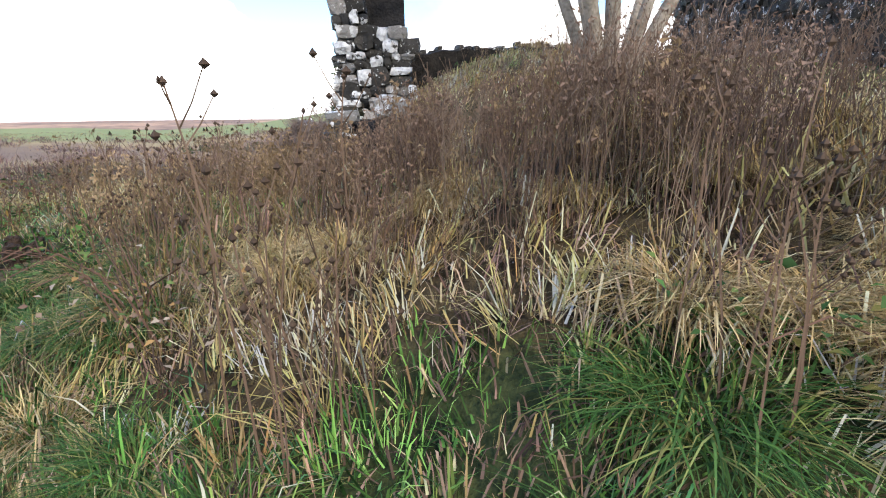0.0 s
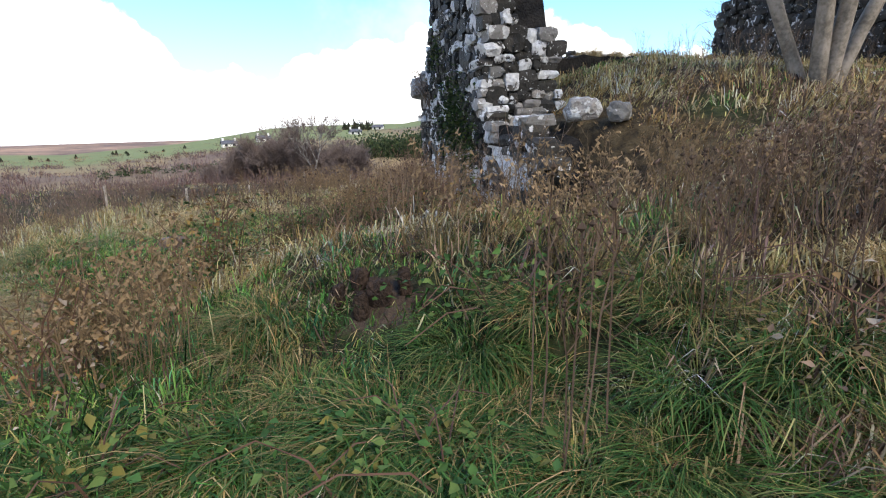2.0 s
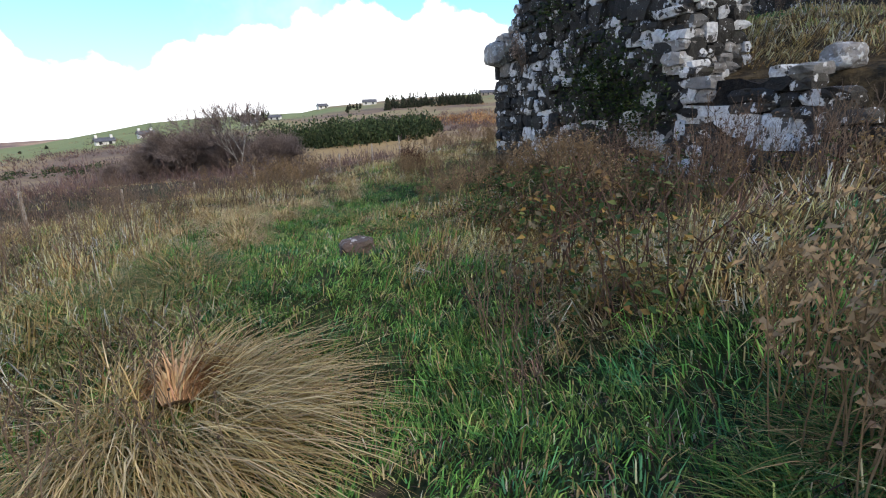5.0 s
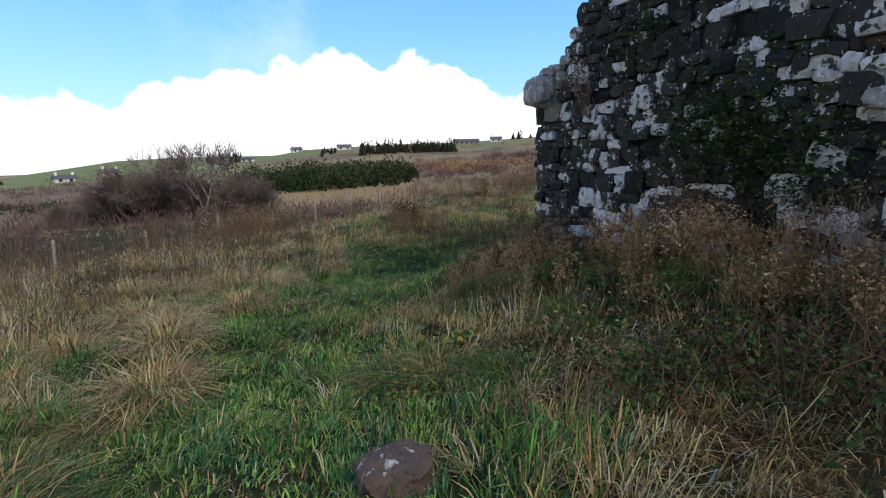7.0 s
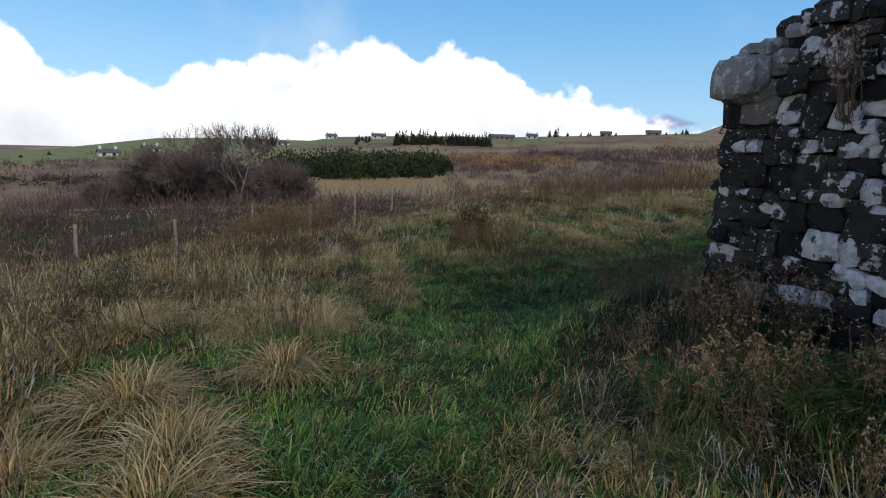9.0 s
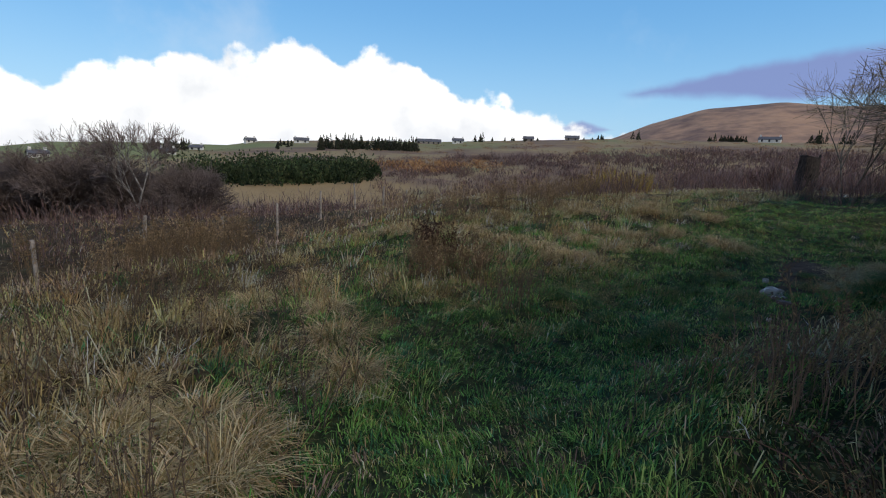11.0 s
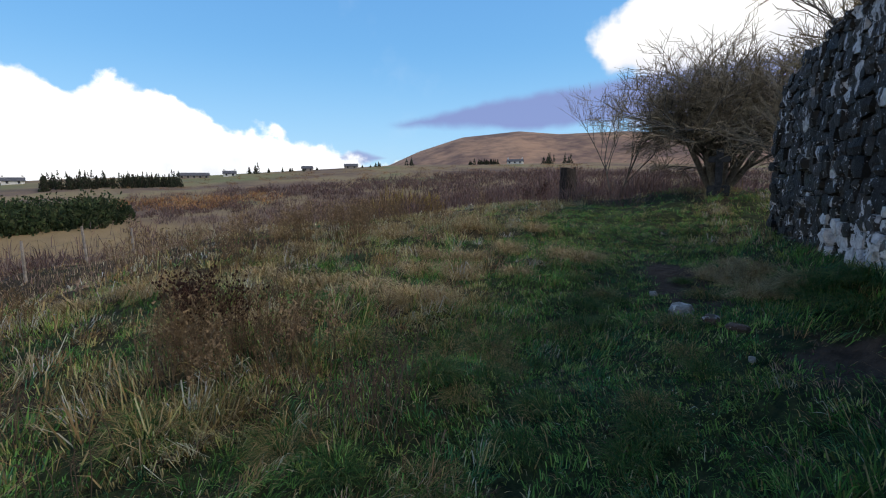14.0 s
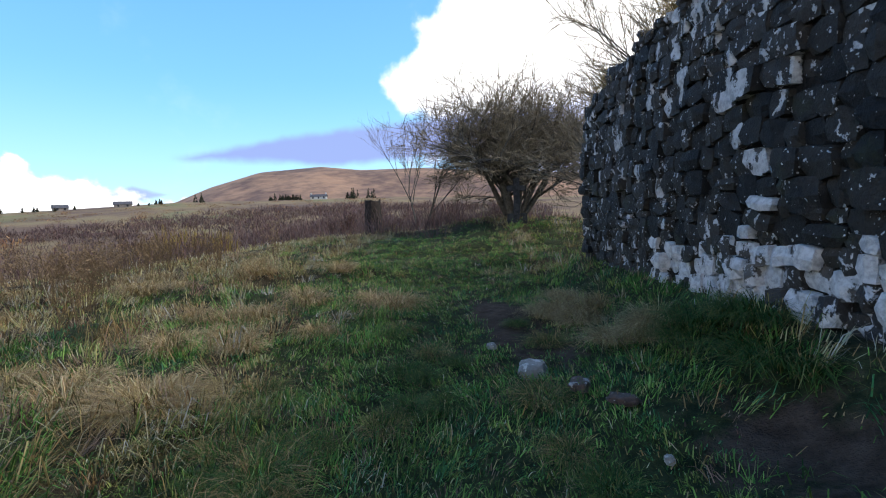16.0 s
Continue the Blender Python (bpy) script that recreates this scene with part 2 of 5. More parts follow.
def ground_material():
    mat, net, bsdf = material("turf", 0.95)
    p = place(net)
    at = net.n("ShaderNodeAttribute")
    at.attribute_name = "cover"
    rgb = net.n("ShaderNodeSeparateColor")
    net.put(rgb.inputs[0], at.outputs[0])
    lush, mud, far = rgb.outputs
    n1, n2, n3 = net.noise(p, 0.9, 6, 0.6), net.noise(p, 7.0, 6, 0.65), net.noise(p, 0.018, 7, 0.65)
    straw = net.mix(net.step(n2, 0.35, 0.65), (0.018, 0.013, 0.008), (0.07, 0.05, 0.026))
    green = net.mix(net.step(n2, 0.35, 0.65), (0.012, 0.018, 0.007), (0.04, 0.048, 0.018))
    col = net.mix(net.step(net.m("ADD", lush, net.m("MULTIPLY", net.m("SUBTRACT", n1, 0.5), 1.2)), 0.3, 0.7), straw, green)
    earth = net.mix(net.step(n2, 0.3, 0.7), (0.03, 0.02, 0.014), (0.075, 0.052, 0.038))
    col = net.mix(net.step(net.m("ADD", mud, net.m("MULTIPLY", net.m("SUBTRACT", n2, 0.5), 0.5)), 0.35, 0.6), col, earth)
    moor = net.ramp(n3, [(0.3, (0.1, 0.07, 0.058)), (0.45, (0.17, 0.115, 0.075)), (0.55, (0.27, 0.2, 0.1)), (0.66, (0.15, 0.18, 0.07))])
    moor = net.mix(net.m("MULTIPLY", net.noise(p, 0.4, 5), 0.5), moor, (0.1, 0.07, 0.058))
    lea = net.mix(net.noise(p, 0.25, 5), (0.19, 0.13, 0.065), (0.29, 0.205, 0.105))
    moor = net.mix(lush, moor, lea)
    pasture = net.mix(net.noise(p, 0.05, 5), (0.11, 0.14, 0.055), (0.2, 0.2, 0.085))
    moor = net.mix(mud, moor, pasture)
    col = net.mix(far, col, moor)
    net.put(bsdf.inputs["Base Color"], col)
    bump(net, bsdf, net.m("ADD", n2, net.m("MULTIPLY", net.noise(p, 40.0, 4), 0.5)), 0.9, 0.06)
    return mat


TURF = ground_material()
HILL = plain("moorland_hill", (0.13, 0.085, 0.07), (0.36, 0.22, 0.14), 0.004, 0.95, 0.6, 8.0)

# ---- helpers of this scene ----
rng = np.random.default_rng(7)


def build(name, verts, faces, mat, parent=None, col=None, smooth=False):
    """Links one mesh object. faces: rows of one length, or a list."""
    me = bpy.data.meshes.new(name)
    me.from_pydata([tuple(v) for v in verts], [], [tuple(f) for f in faces])
    finish(me, mat, col, smooth)
    ob = new(name, me)
    if parent is not None:
        ob.parent = parent
    return ob


def finish(me, mat, col=None, smooth=False):
    if mat is not None:
        me.materials.append(mat)
    if col is not None:
        at = me.attributes.new("col", "FLOAT_COLOR", "POINT")
        c4 = np.ones((len(me.vertices), 4), np.float32)
        c4[:, :3] = col
        at.data.foreach_set("color", c4.ravel())
    if smooth:
        me.polygons.foreach_set("use_smooth", [True] * len(me.polygons))
    me.update()


def part(name, bm, mat, parent, label=""):
    me = bpy.data.meshes.new(name)
    bm.to_mesh(me)
    bm.free()
    finish(me, mat)
    ob = new(name, me)
    ob.parent = parent
    return tagged(ob, label)


def fast_mesh(name, verts, quads, tris, mat, col, parent=None):
    """A large mesh from arrays."""
    me = bpy.data.meshes.new(name)
    nq, nt = len(quads), len(tris)
    me.vertices.add(len(verts))
    me.vertices.foreach_set("co", np.asarray(verts, np.float32).ravel())
    me.loops.add(nq * 4 + nt * 3)
    me.loops.foreach_set("vertex_index", np.concatenate([np.asarray(quads, np.int32).ravel(), np.asarray(tris, np.int32).ravel()]))
    me.polygons.add(nq + nt)
    start = np.concatenate([np.arange(nq) * 4, nq * 4 + np.arange(nt) * 3]).astype(np.int32)
    me.polygons.foreach_set("loop_start", start)
    me.update(calc_edges=True)
    finish(me, mat, col)
    ob = new(name, me)
    if parent is not None:
        ob.parent = parent
    return ob


def blades(p, az, h, bend, w, col, twist=None, arch=None):
    """Arrays of bent, tapered blades: foot, bearing of the bend, height, reach of the tip, width, colour;
    arch: how far the tip of each hangs below its crook, as a share of the height."""
    k = len(p)
    d = np.stack([np.sin(az), np.cos(az), np.zeros(k)], 1)
    t = az + math.pi / 2 if twist is None else twist
    s = np.stack([np.sin(t), np.cos(t), np.zeros(k)], 1) * (w / 2)[:, None]
    up = np.array([0, 0, 1.0])
    a = np.zeros(k) if arch is None else arch
    crook = np.where(a > 0, 1.0, 0.68)
    mid = p + d * (bend * np.where(a > 0, 0.45, 0.34))[:, None] + up * (h * crook)[:, None]
    tip = p + d * bend[:, None] + up * (h * (1 - a))[:, None]
    v = np.stack([p - s, p + s, mid + s * 0.75, mid - s * 0.75, tip], 1).reshape(-1, 3)
    i = np.arange(k)[:, None] * 5
    return v, i + np.array([[0, 1, 2, 3]]), i + np.array([[3, 2, 4]]), np.repeat(col, 5, 0)


def strands(p, az, h, reach, w, col, fall):
    """Long drooping blades of four pieces: foot, bearing, height, reach, width, colour, how far the tip falls."""
    k = len(p)
    d = np.stack([np.sin(az), np.cos(az), np.zeros(k)], 1)
    s = np.stack([np.cos(az), -np.sin(az), np.zeros(k)], 1) * (w / 2)[:, None]
    rows = []
    for t, taper in ((0.0, 0.8), (0.3, 1.0), (0.58, 0.9), (0.82, 0.6)):
        c = p + d * (reach * t ** 1.3)[:, None] + np.array([0, 0, 1.0]) * (h * (2.0 * t - (1.0 + fall) * t * t))[:, None]
        rows += [c - s * taper, c + s * taper]
    rows.append(p + d * reach[:, None] + np.array([0, 0, 1.0]) * (h * (1.0 - fall))[:, None])
    v = np.stack(rows, 1).reshape(-1, 3)
    i = np.arange(k)[:, None] * 9
    quads = np.concatenate([i + np.array([[j, j + 1, j + 3, j + 2]]) for j in (0, 2, 4)])
    return v, quads, i + np.array([[6, 7, 8]]), np.repeat(col, 9, 0)


def pick(palette, k, spread=0.25):
    """k colours out of a palette, each a little off."""
    pal = np.array(palette)
    c = pal[rng.integers(0, len(pal), k)] * rng.uniform(1 - spread, 1 + spread, (k, 1))
    return c * rng.uniform(0.93, 1.07, (k, 3))


def smooth01(v, lo, hi):
    t = np.clip((v - lo) / (hi - lo), 0, 1)
    return t * t * (3 - 2 * t)


def lumps(x, y, size, seed=0):
    """Cheap smooth unevenness, about -1 to 1."""
    a = seed * 1.7
    return (np.sin(x / size + a) * np.cos(y / size * 1.13 + a * 0.6) + 0.6 * np.sin((x * 0.8 + y * 0.6) / size * 2.1 + a * 2)
            + 0.5 * np.cos((x * 0.5 - y * 0.9) / size * 2.9 + a * 3)) / 2.1


# ---- the lie of the land ----
CORNER = np.array([2.72, 3.42])
W_DIR = np.array([0.507, -0.862])
W_IN = np.array([0.862, 0.507])
V_DIR = np.array([0.77, 0.638])
V_IN = np.array([0.638, -0.77])
V_LEN = 7.97
FAR_CORNER = CORNER + V_DIR * V_LEN
KNOTS = np.array([
    (9, -6, .95), (6, -6.3, .85), (3.1, -6.2, .72), (1.7, -4.1, .62), (1.2, -2.2, .86), (0, .2, .55), (-.1, 2.6, .2), (.4, 4.3, .08),
    (1.6, 5.6, .05), (3.4, 8, .0), (5.2, 7.6, .22), (5.4, 6.3, .42), (7.4, 9.7, .3), (9, 15, .6), (12.8, 16.6, .85), (17, 14.5, 1.3),
    (24, 29, .3), (-2, 5.4, -.05), (-3.5, 9, -.4), (-7, 19, -1.9), (-10, 13, -2.1), (-12, 2, -1.6), (-5, -2, -.2), (4.4, -4.8, 1.05),
    (5.0, -3.2, 1.5), (7, -3.6, 1.45), (4, .6, 1.15), (2.6, 3.6, .75), (1.8, -10, .3), (11, -4, 1.5), (2.5, 12, .1), (6, 19, .3)])


def from_wall(x, y):
    """Distance inside the west wall's line, inside the north wall's, along the west wall, along the north wall."""
    dx, dy = x - CORNER[0], y - CORNER[1]
    return dx * W_IN[0] + dy * W_IN[1], dx * V_IN[0] + dy * V_IN[1], dx * W_DIR[0] + dy * W_DIR[1], dx * V_DIR[0] + dy * V_DIR[1]


RIDGE = [(-180, -2), (-90, -2), (-62, -2.3), (-54, -2.8), (-44, -2.0), (-35, -0.5), (-30, -0.25), (-20, -0.15), (-17, 0.4), (-8, 0.9), (2, 1.1), (11, 1.6),
         (23, 2.2), (45, 2.2), (60, 1.5), (90, 1), (180, -2)]
HILLTOP = [(-180, -4), (10, -3), (19, 1.2), (22.5, 2.2), (26, 3.7), (31, 5.2), (34, 5.45), (37.5, 5.75), (42, 5.3), (49, 5.35), (60, 4.5), (80, 3), (120, -2), (180, -4)]


TRACK = np.array([(11, -6.2), (8.8, -5.8), (6, -6.3), (3.7, -6.3), (2.5, -5.0), (1.75, -3.7), (1.1, -2.1), (0.4, -0.4), (0.0, 1.2), (0.0, 3.2), (1.1, 5.2), (3.2, 6.9), (5.2, 8.0), (7.4, 9.9), (9.5, 12.5), (13, 15)])


def off_track(x, y):
    best = np.full(np.shape(x), 1e9)
    for a, b in zip(TRACK[:-1], TRACK[1:]):
        e = b - a
        t = np.clip(((x - a[0]) * e[0] + (y - a[1]) * e[1]) / (e @ e), 0, 1)
        best = np.minimum(best, np.hypot(x - a[0] - t * e[0], y - a[1] - t * e[1]))
    return best


def height(x, y):
    x, y = np.asarray(x, float), np.asarray(y, float)
    d2 = (x[..., None] - KNOTS[:, 0]) ** 2 + (y[..., None] - KNOTS[:, 1]) ** 2
    w = 1 / (d2 + 0.25) ** 1.6
    z = (w * KNOTS[:, 2]).sum(-1) / w.sum(-1)
    r = np.hypot(x, y)
    az = np.degrees(np.arctan2(x, y))
    z = z + lumps(x, y, 0.55, 1) * 0.05 * smooth01(r, 60, 20) + lumps(x, y, 1.9, 2) * 0.06
    z = z + (lumps(x, y, 0.31, 3) * 0.05 + np.abs(lumps(x, y, 0.75, 11)) * 0.09) * smooth01(r, 45, 20) * smooth01(off_track(x, y), 0.3, 1.3)
    # the filled ground inside the ruin
    dw, dv, sw, sv = from_wall(x, y)
    z = np.maximum(z, z + (0.85 - z) * smooth01(dv, -0.75, 0.0) * smooth01(sv, 0.0, 0.8) * smooth01(-sv, -V_LEN - 1.0, -V_LEN))
    fill = 1.95 + 0.32 * (1 - smooth01(sw, 5.4, 6.6)) + (0.75 - 0.35 * smooth01(sw, 3.5, 6.0)) * smooth01(dw, 0.3, 2.6) + lumps(x, y, 0.9, 4) * 0.08
    wide = 0.12 + 2.6 * smooth01(sw, 4.6, 7.5)
    inside = smooth01(dw, 0.45 - wide * 0.5, 0.45 + wide * 0.5) * smooth01(dv, 0.4, 0.55) * smooth01(-sv, -V_LEN - 0.2, -V_LEN + 0.6) * smooth01(-sw, -12, -8)
    z = z + (np.maximum(fill, z) - z) * inside
    # valley, ridge with the houses, moorland beyond
    side = smooth01(az, 5, 40)
    valley = -7.2 * (1 - side) - 1.5 * side
    ridge = 2 + 350 * np.tan(np.radians(np.interp(az, *zip(*RIDGE))))
    z = z + (valley - z) * (smooth01(r, 20, 58) * (1 - side) + smooth01(r, 40, 85) * side)
    z = z + (ridge - z) * np.clip((r - 85) / 265, 0, 1) ** 1.1
    z = z + lumps(x, y, 17, 5) * 0.7 * smooth01(r, 40, 90) * smooth01(-r, -330, -200)
    z = z - 60 * smooth01(r, 370, 900)
    hill = 2 + 2200 * np.tan(np.radians(np.interp(az, *zip(*HILLTOP))))
    z = z + (np.maximum(hill, -60) - z) * smooth01(r, 900, 2200)
    z = z + lumps(x, y, 120, 6) * 6 * smooth01(r, 900, 1500) * smooth01(-r, -2150, -1700)
    return z - 150 * smooth01(r, 2300, 4000)


def patch(x, y, cx, cy, rx, ry, turn=0.0):
    """1 in the middle of an oval patch, fading to 0 about its rim."""
    u, v = (x - cx) * math.cos(turn) + (y - cy) * math.sin(turn), (y - cy) * math.cos(turn) - (x - cx) * math.sin(turn)
    return np.exp(-(u / rx) ** 2 - (v / ry) ** 2)


def past_slope(x, y):
    """Metres beyond the line where the grass of the slope gives way to dead weeds; the fence stands 7 m further down."""
    return -0.87 * (x + 4.8) + 0.49 * (y - 9.5)


def lushness(x, y):
    """How green the turf is: along the trodden way, on the bank, and in patches."""
    d = off_track(x, y)
    g = np.exp(-(d / (1.25 + 1.2 * smooth01(y, 2.5, 5))) ** 2) * 0.6 + 0.32 + 0.3 * lumps(x, y, 1.1, 8) + 0.3 * lumps(x, y, 0.4, 9)
    g = g + 0.5 * patch(x, y, 4.6, -4.3, 2.2, 0.8) + 0.45 * patch(x, y, 8.8, -4.5, 1.0, 0.5) + 0.4 * patch(x, y, 6.0, -2.7, 0.8, 0.6) + 0.35 * patch(x, y, -1.4, 3.4, 1.4, 0.8, 0.4) + 0.28 * patch(x, y, -1.0, 0.8, 1.8, 2.0) + 0.14 * smooth01(y, 5, 7) + 0.08 * patch(x, y, 4.0, 11.0, 4.5, 4.0)
    g = g - 0.5 * patch(x, y, 8.0, -3.8, 1.6, 0.5) - 0.4 * patch(x, y, 4.6, -0.6, 1.4, 0.9) - 0.35 * patch(x, y, 0.2, -1.4, 0.7, 0.6) - 0.35 * patch(x, y, 3.0, 9.6, 0.8, 0.7)
    g = g - 0.1 * smooth01(-x, 1.5, 3.5) - 0.1 * smooth01(y, 11, 16)
    return np.clip(g, 0, 1)


def mud(x, y):
    """Bare trodden earth: the worn place by the rock, the digging on the bank, the rut."""
    rag = 1 + 0.5 * lumps(x, y, 0.12, 7)
    m = 1.1 * patch(x, y, 6.5, 8.55, 1.9, 0.42, 0.86) + 0.9 * patch(x, y, 4.95, -3.9, 0.26, 0.26) + 0.75 * patch(x, y, 4.2, 5.5, 0.8, 0.5, 0.7)
    m = m + 0.5 * patch(x, y, 1.75, -4.9, 0.25, 0.2) + 0.75 * patch(x, y, 1.9, -4.3, 0.6, 0.09, 1.0) + 0.4 * patch(x, y, 9.6, 11.9, 1.0, 0.3, 0.9)
    return np.clip(m * rag, 0, 1)


def make_ground():
    rings = np.concatenate([np.arange(0.0, 16, 0.11), 16 * 1.045 ** np.arange(0, 128)])
    rings = rings[rings < 4200]
    na = 600
    ang = np.linspace(0, 2 * math.pi, na, endpoint=False)
    cx, cy = 2.5, 1.5
    rr, aa = np.meshgrid(rings[1:], ang, indexing="ij")
    x = np.concatenate([[cx], (cx + rr * np.sin(aa)).ravel()])
    y = np.concatenate([[cy], (cy + rr * np.cos(aa)).ravel()])
    z = height(x, y) - 0.035 * smooth01(-np.hypot(x, y), -60, -40)
    m = len(rings) - 1
    i, j = np.meshgrid(np.arange(m - 1), np.arange(na), indexing="ij")
    j2 = (j + 1) % na
    quads = np.stack([1 + i * na + j, 1 + i * na + j2, 1 + (i + 1) * na + j2, 1 + (i + 1) * na + j], -1).reshape(-1, 4)[:, ::-1]
    k = np.arange(na)
    tris = np.stack([np.zeros(na, int), 1 + (k + 1) % na, 1 + k], -1)
    ob = fast_mesh("ground", np.stack([x, y, z], 1), quads, tris, TURF, None)
    me = ob.data
    cover = np.ones((len(x), 4), np.float32)
    r = np.hypot(x, y)
    az = np.degrees(np.arctan2(x, y))
    far = smooth01(r, 32, 62)
    lea = smooth01(az, -30, -24) * smooth01(-az, -2, 3) * smooth01(r, 78, 88) * smooth01(-r, -128, -108)
    pasture = np.maximum(smooth01(-az, 20, 27) * smooth01(r, 170, 215), smooth01(r, 250, 290) * smooth01(-az, -14, -6) * smooth01(lumps(x, y, 40, 3), -0.4, 0.2))
    cover[:, 0] = np.where(r > 70, lea, lushness(x, y) * (1 - far))
    cover[:, 1] = np.where(r > 70, pasture, mud(x, y))
    cover[:, 2] = far
    at = me.attributes.new("cover", "FLOAT_COLOR", "POINT")
    at.data.foreach_set("color", cover.ravel())
    me.materials.append(HILL)
    far = np.hypot(x, y) > 900
    idx = np.zeros(len(me.polygons), np.int32)
    idx[:len(quads)] = far[quads[:, 0]]
    me.polygons.foreach_set("material_index", idx)
    me.polygons.foreach_set("use_smooth", [True] * len(me.polygons))
    tagged(ob, "rough autumn hillside of grass and bare earth falling to a valley", "ground", kind="structure")


make_ground()


# ---- the ruin ----
def stone_mesh(k):
    """One rough block of unit size, edges broken, faces a little uneven."""
    r = random.Random(k)
    bm = bmesh.new()
    bmesh.ops.create_cube(bm, size=1.0)
    bmesh.ops.subdivide_edges(bm, edges=bm.edges[:], cuts=1, use_grid_fill=True)
    skew = [r.uniform(-0.16, 0.16) for _ in range(4)]
    for v in bm.verts:
        x, y, z = v.co
        edge = sum(abs(c) > 0.4 for c in v.co)
        v.co *= (1.0, 1.04, 0.97, 0.84)[edge] * r.uniform(0.93, 1.06)
        v.co += Vector((z * skew[0] + z * x * skew[1], 0, x * skew[2] + z * x * skew[3])) + Vector([r.gauss(0, 0.028) for _ in range(3)])
    me = bpy.data.meshes.new("stone")
    bm.to_mesh(me)
    bm.free()
    me.materials.append(STONE_DARK)
    return me


STONES = [stone_mesh(k) for k in range(24)]


def interp(profile, s):
    return float(np.interp(s, *zip(*profile)))


KINDS = [STONE_DARK, STONE_SPOT, STONE_PALE, STONE_GREY, STONE_RUN]


def rubble_face(wall, a, along, out, length, foot, top, kind, seed, budget=300, course=(0.09, 0.24), wide=(0.1, 0.29)):
    """Stones laid in rough, wandering courses on one face of a wall, large ones beside stacks of small ones;
    up to the budget as parts, the rest joined."""
    r = random.Random(seed)
    turn = math.atan2(along[1], along[0])
    zlo = min(foot(s * length / 20) for s in range(21)) - 0.2
    z, laid = zlo, []
    zmax = max(top(s * length / 40) for s in range(41)) + 0.15
    while z < zmax:
        h = r.uniform(*course)
        s = r.uniform(-0.1, 0.06)
        while s < length:
            w = min(r.uniform(*wide) * (0.7 + h * 1.7), 0.7)
            c = s + w / 2
            wave = 0.05 * math.sin(c * 2.1 + seed) + 0.035 * math.sin(c * 5.3 + z * 2)
            split = r.choice((1, 1, 1, 2, 2)) if h > 0.2 else 1
            cuts = sorted([0, 1] + [min(0.78, max(0.22, (k + 1) / split + r.uniform(-0.12, 0.12))) for k in range(split - 1)])
            for lo, hi in zip(cuts[:-1], cuts[1:]):
                hh = h * (hi - lo)
                zz = z + h * (lo + hi) / 2 + wave + r.uniform(-0.015, 0.015)
                pieces = 2 if hh * 2.2 < w and r.random() < 0.6 else 1
                for k in range(pieces):
                    ww = w / pieces
                    cc = s + ww * (k + 0.5)
                    if foot(cc) - 0.25 < zz < top(cc) + r.uniform(-0.06, 0.1) and cc < length + 0.1:
                        deep = r.uniform(0.22, 0.36)
                        q = a + along * cc + out * (r.gauss(0, 0.02) - deep / 2 + 0.02)
                        m = (Matrix.Translation((q[0], q[1], zz)) @ Matrix.Rotation(turn + r.gauss(0, 0.035), 4, "Z")
                             @ Matrix.Rotation(r.gauss(0, 0.06), 4, "Y") @ Matrix.Rotation(r.gauss(0, 0.05), 4, "X")
                             @ Matrix.Diagonal((ww * r.uniform(1.0, 1.14), deep, hh * r.uniform(1.0, 1.18), 1)))
                        laid.append((m, r.choice(STONES), kind(cc, zz, r), ww * hh))
            s += w
        z += h
    order = sorted(range(len(laid)), key=lambda i: -laid[i][3])
    rest_v, rest_f, rest_m = [], [], []
    for rank, i in enumerate(order):
        m, me, mat, _ = laid[i]
        if rank < budget:
            ob = new("stone", me)
            ob.matrix_world = m
            ob.parent = wall
            ob.material_slots[0].link = "OBJECT"
            ob.material_slots[0].material = mat
        else:
            base = len(rest_v)
            rest_v.extend((m @ v.co)[:] for v in me.vertices)
            for p in me.polygons:
                rest_f.append([base + j for j in p.vertices])
                rest_m.append(KINDS.index(mat))
    if rest_v:
        ob = build("stones", rest_v, rest_f, None, wall)
        for mat in KINDS:
            ob.data.materials.append(mat)
        ob.data.polygons.foreach_set("material_index", rest_m)
        tagged(ob, kind="stuff")


def wall_core(name, a, along, inward, length, thick, foot, top, label, inset=0.045):
    """The rubble-and-earth body of a wall, with a ragged top."""
    r = random.Random(name)
    n = max(3, int(length / 0.2))
    v, f = [], []
    for i in range(n + 1):
        s = length * i / n
        t = top(s) - 0.07 + r.uniform(-0.05, 0.05)
        for k in range(4):
            q = a + along * min(max(s, inset), length - inset) + inward * (inset + (thick - 2 * inset) * k / 3)
            v += [(q[0], q[1], foot(s) - 0.6), (q[0], q[1], max(t + r.uniform(-0.12, 0.05) * (0 < k < 3), foot(s)))]
    for i in range(n):
        b, c = i * 8, i * 8 + 8
        f.append((b, c, c + 1, b + 1))
        f.append((b + 6, b + 7, c + 7, c + 6))
        for k in range(3):
            f.append((b + 1 + 2 * k, c + 1 + 2 * k, c + 3 + 2 * k, b + 3 + 2 * k))
    for b, flip in ((0, False), (n * 8, True)):
        for k in range(3):
            q = (b + 2 * k, b + 2 * k + 1, b + 2 * k + 3, b + 2 * k + 2)
            f.append(q[::-1] if flip else q)
    return tagged(build(name, v, f, MORTAR), label, "wall", kind="structure")


def ground_at(a, along):
    return lambda s: float(height(np.array(a[0] + along[0] * s - 0.0), np.array(a[1] + along[1] * s)))


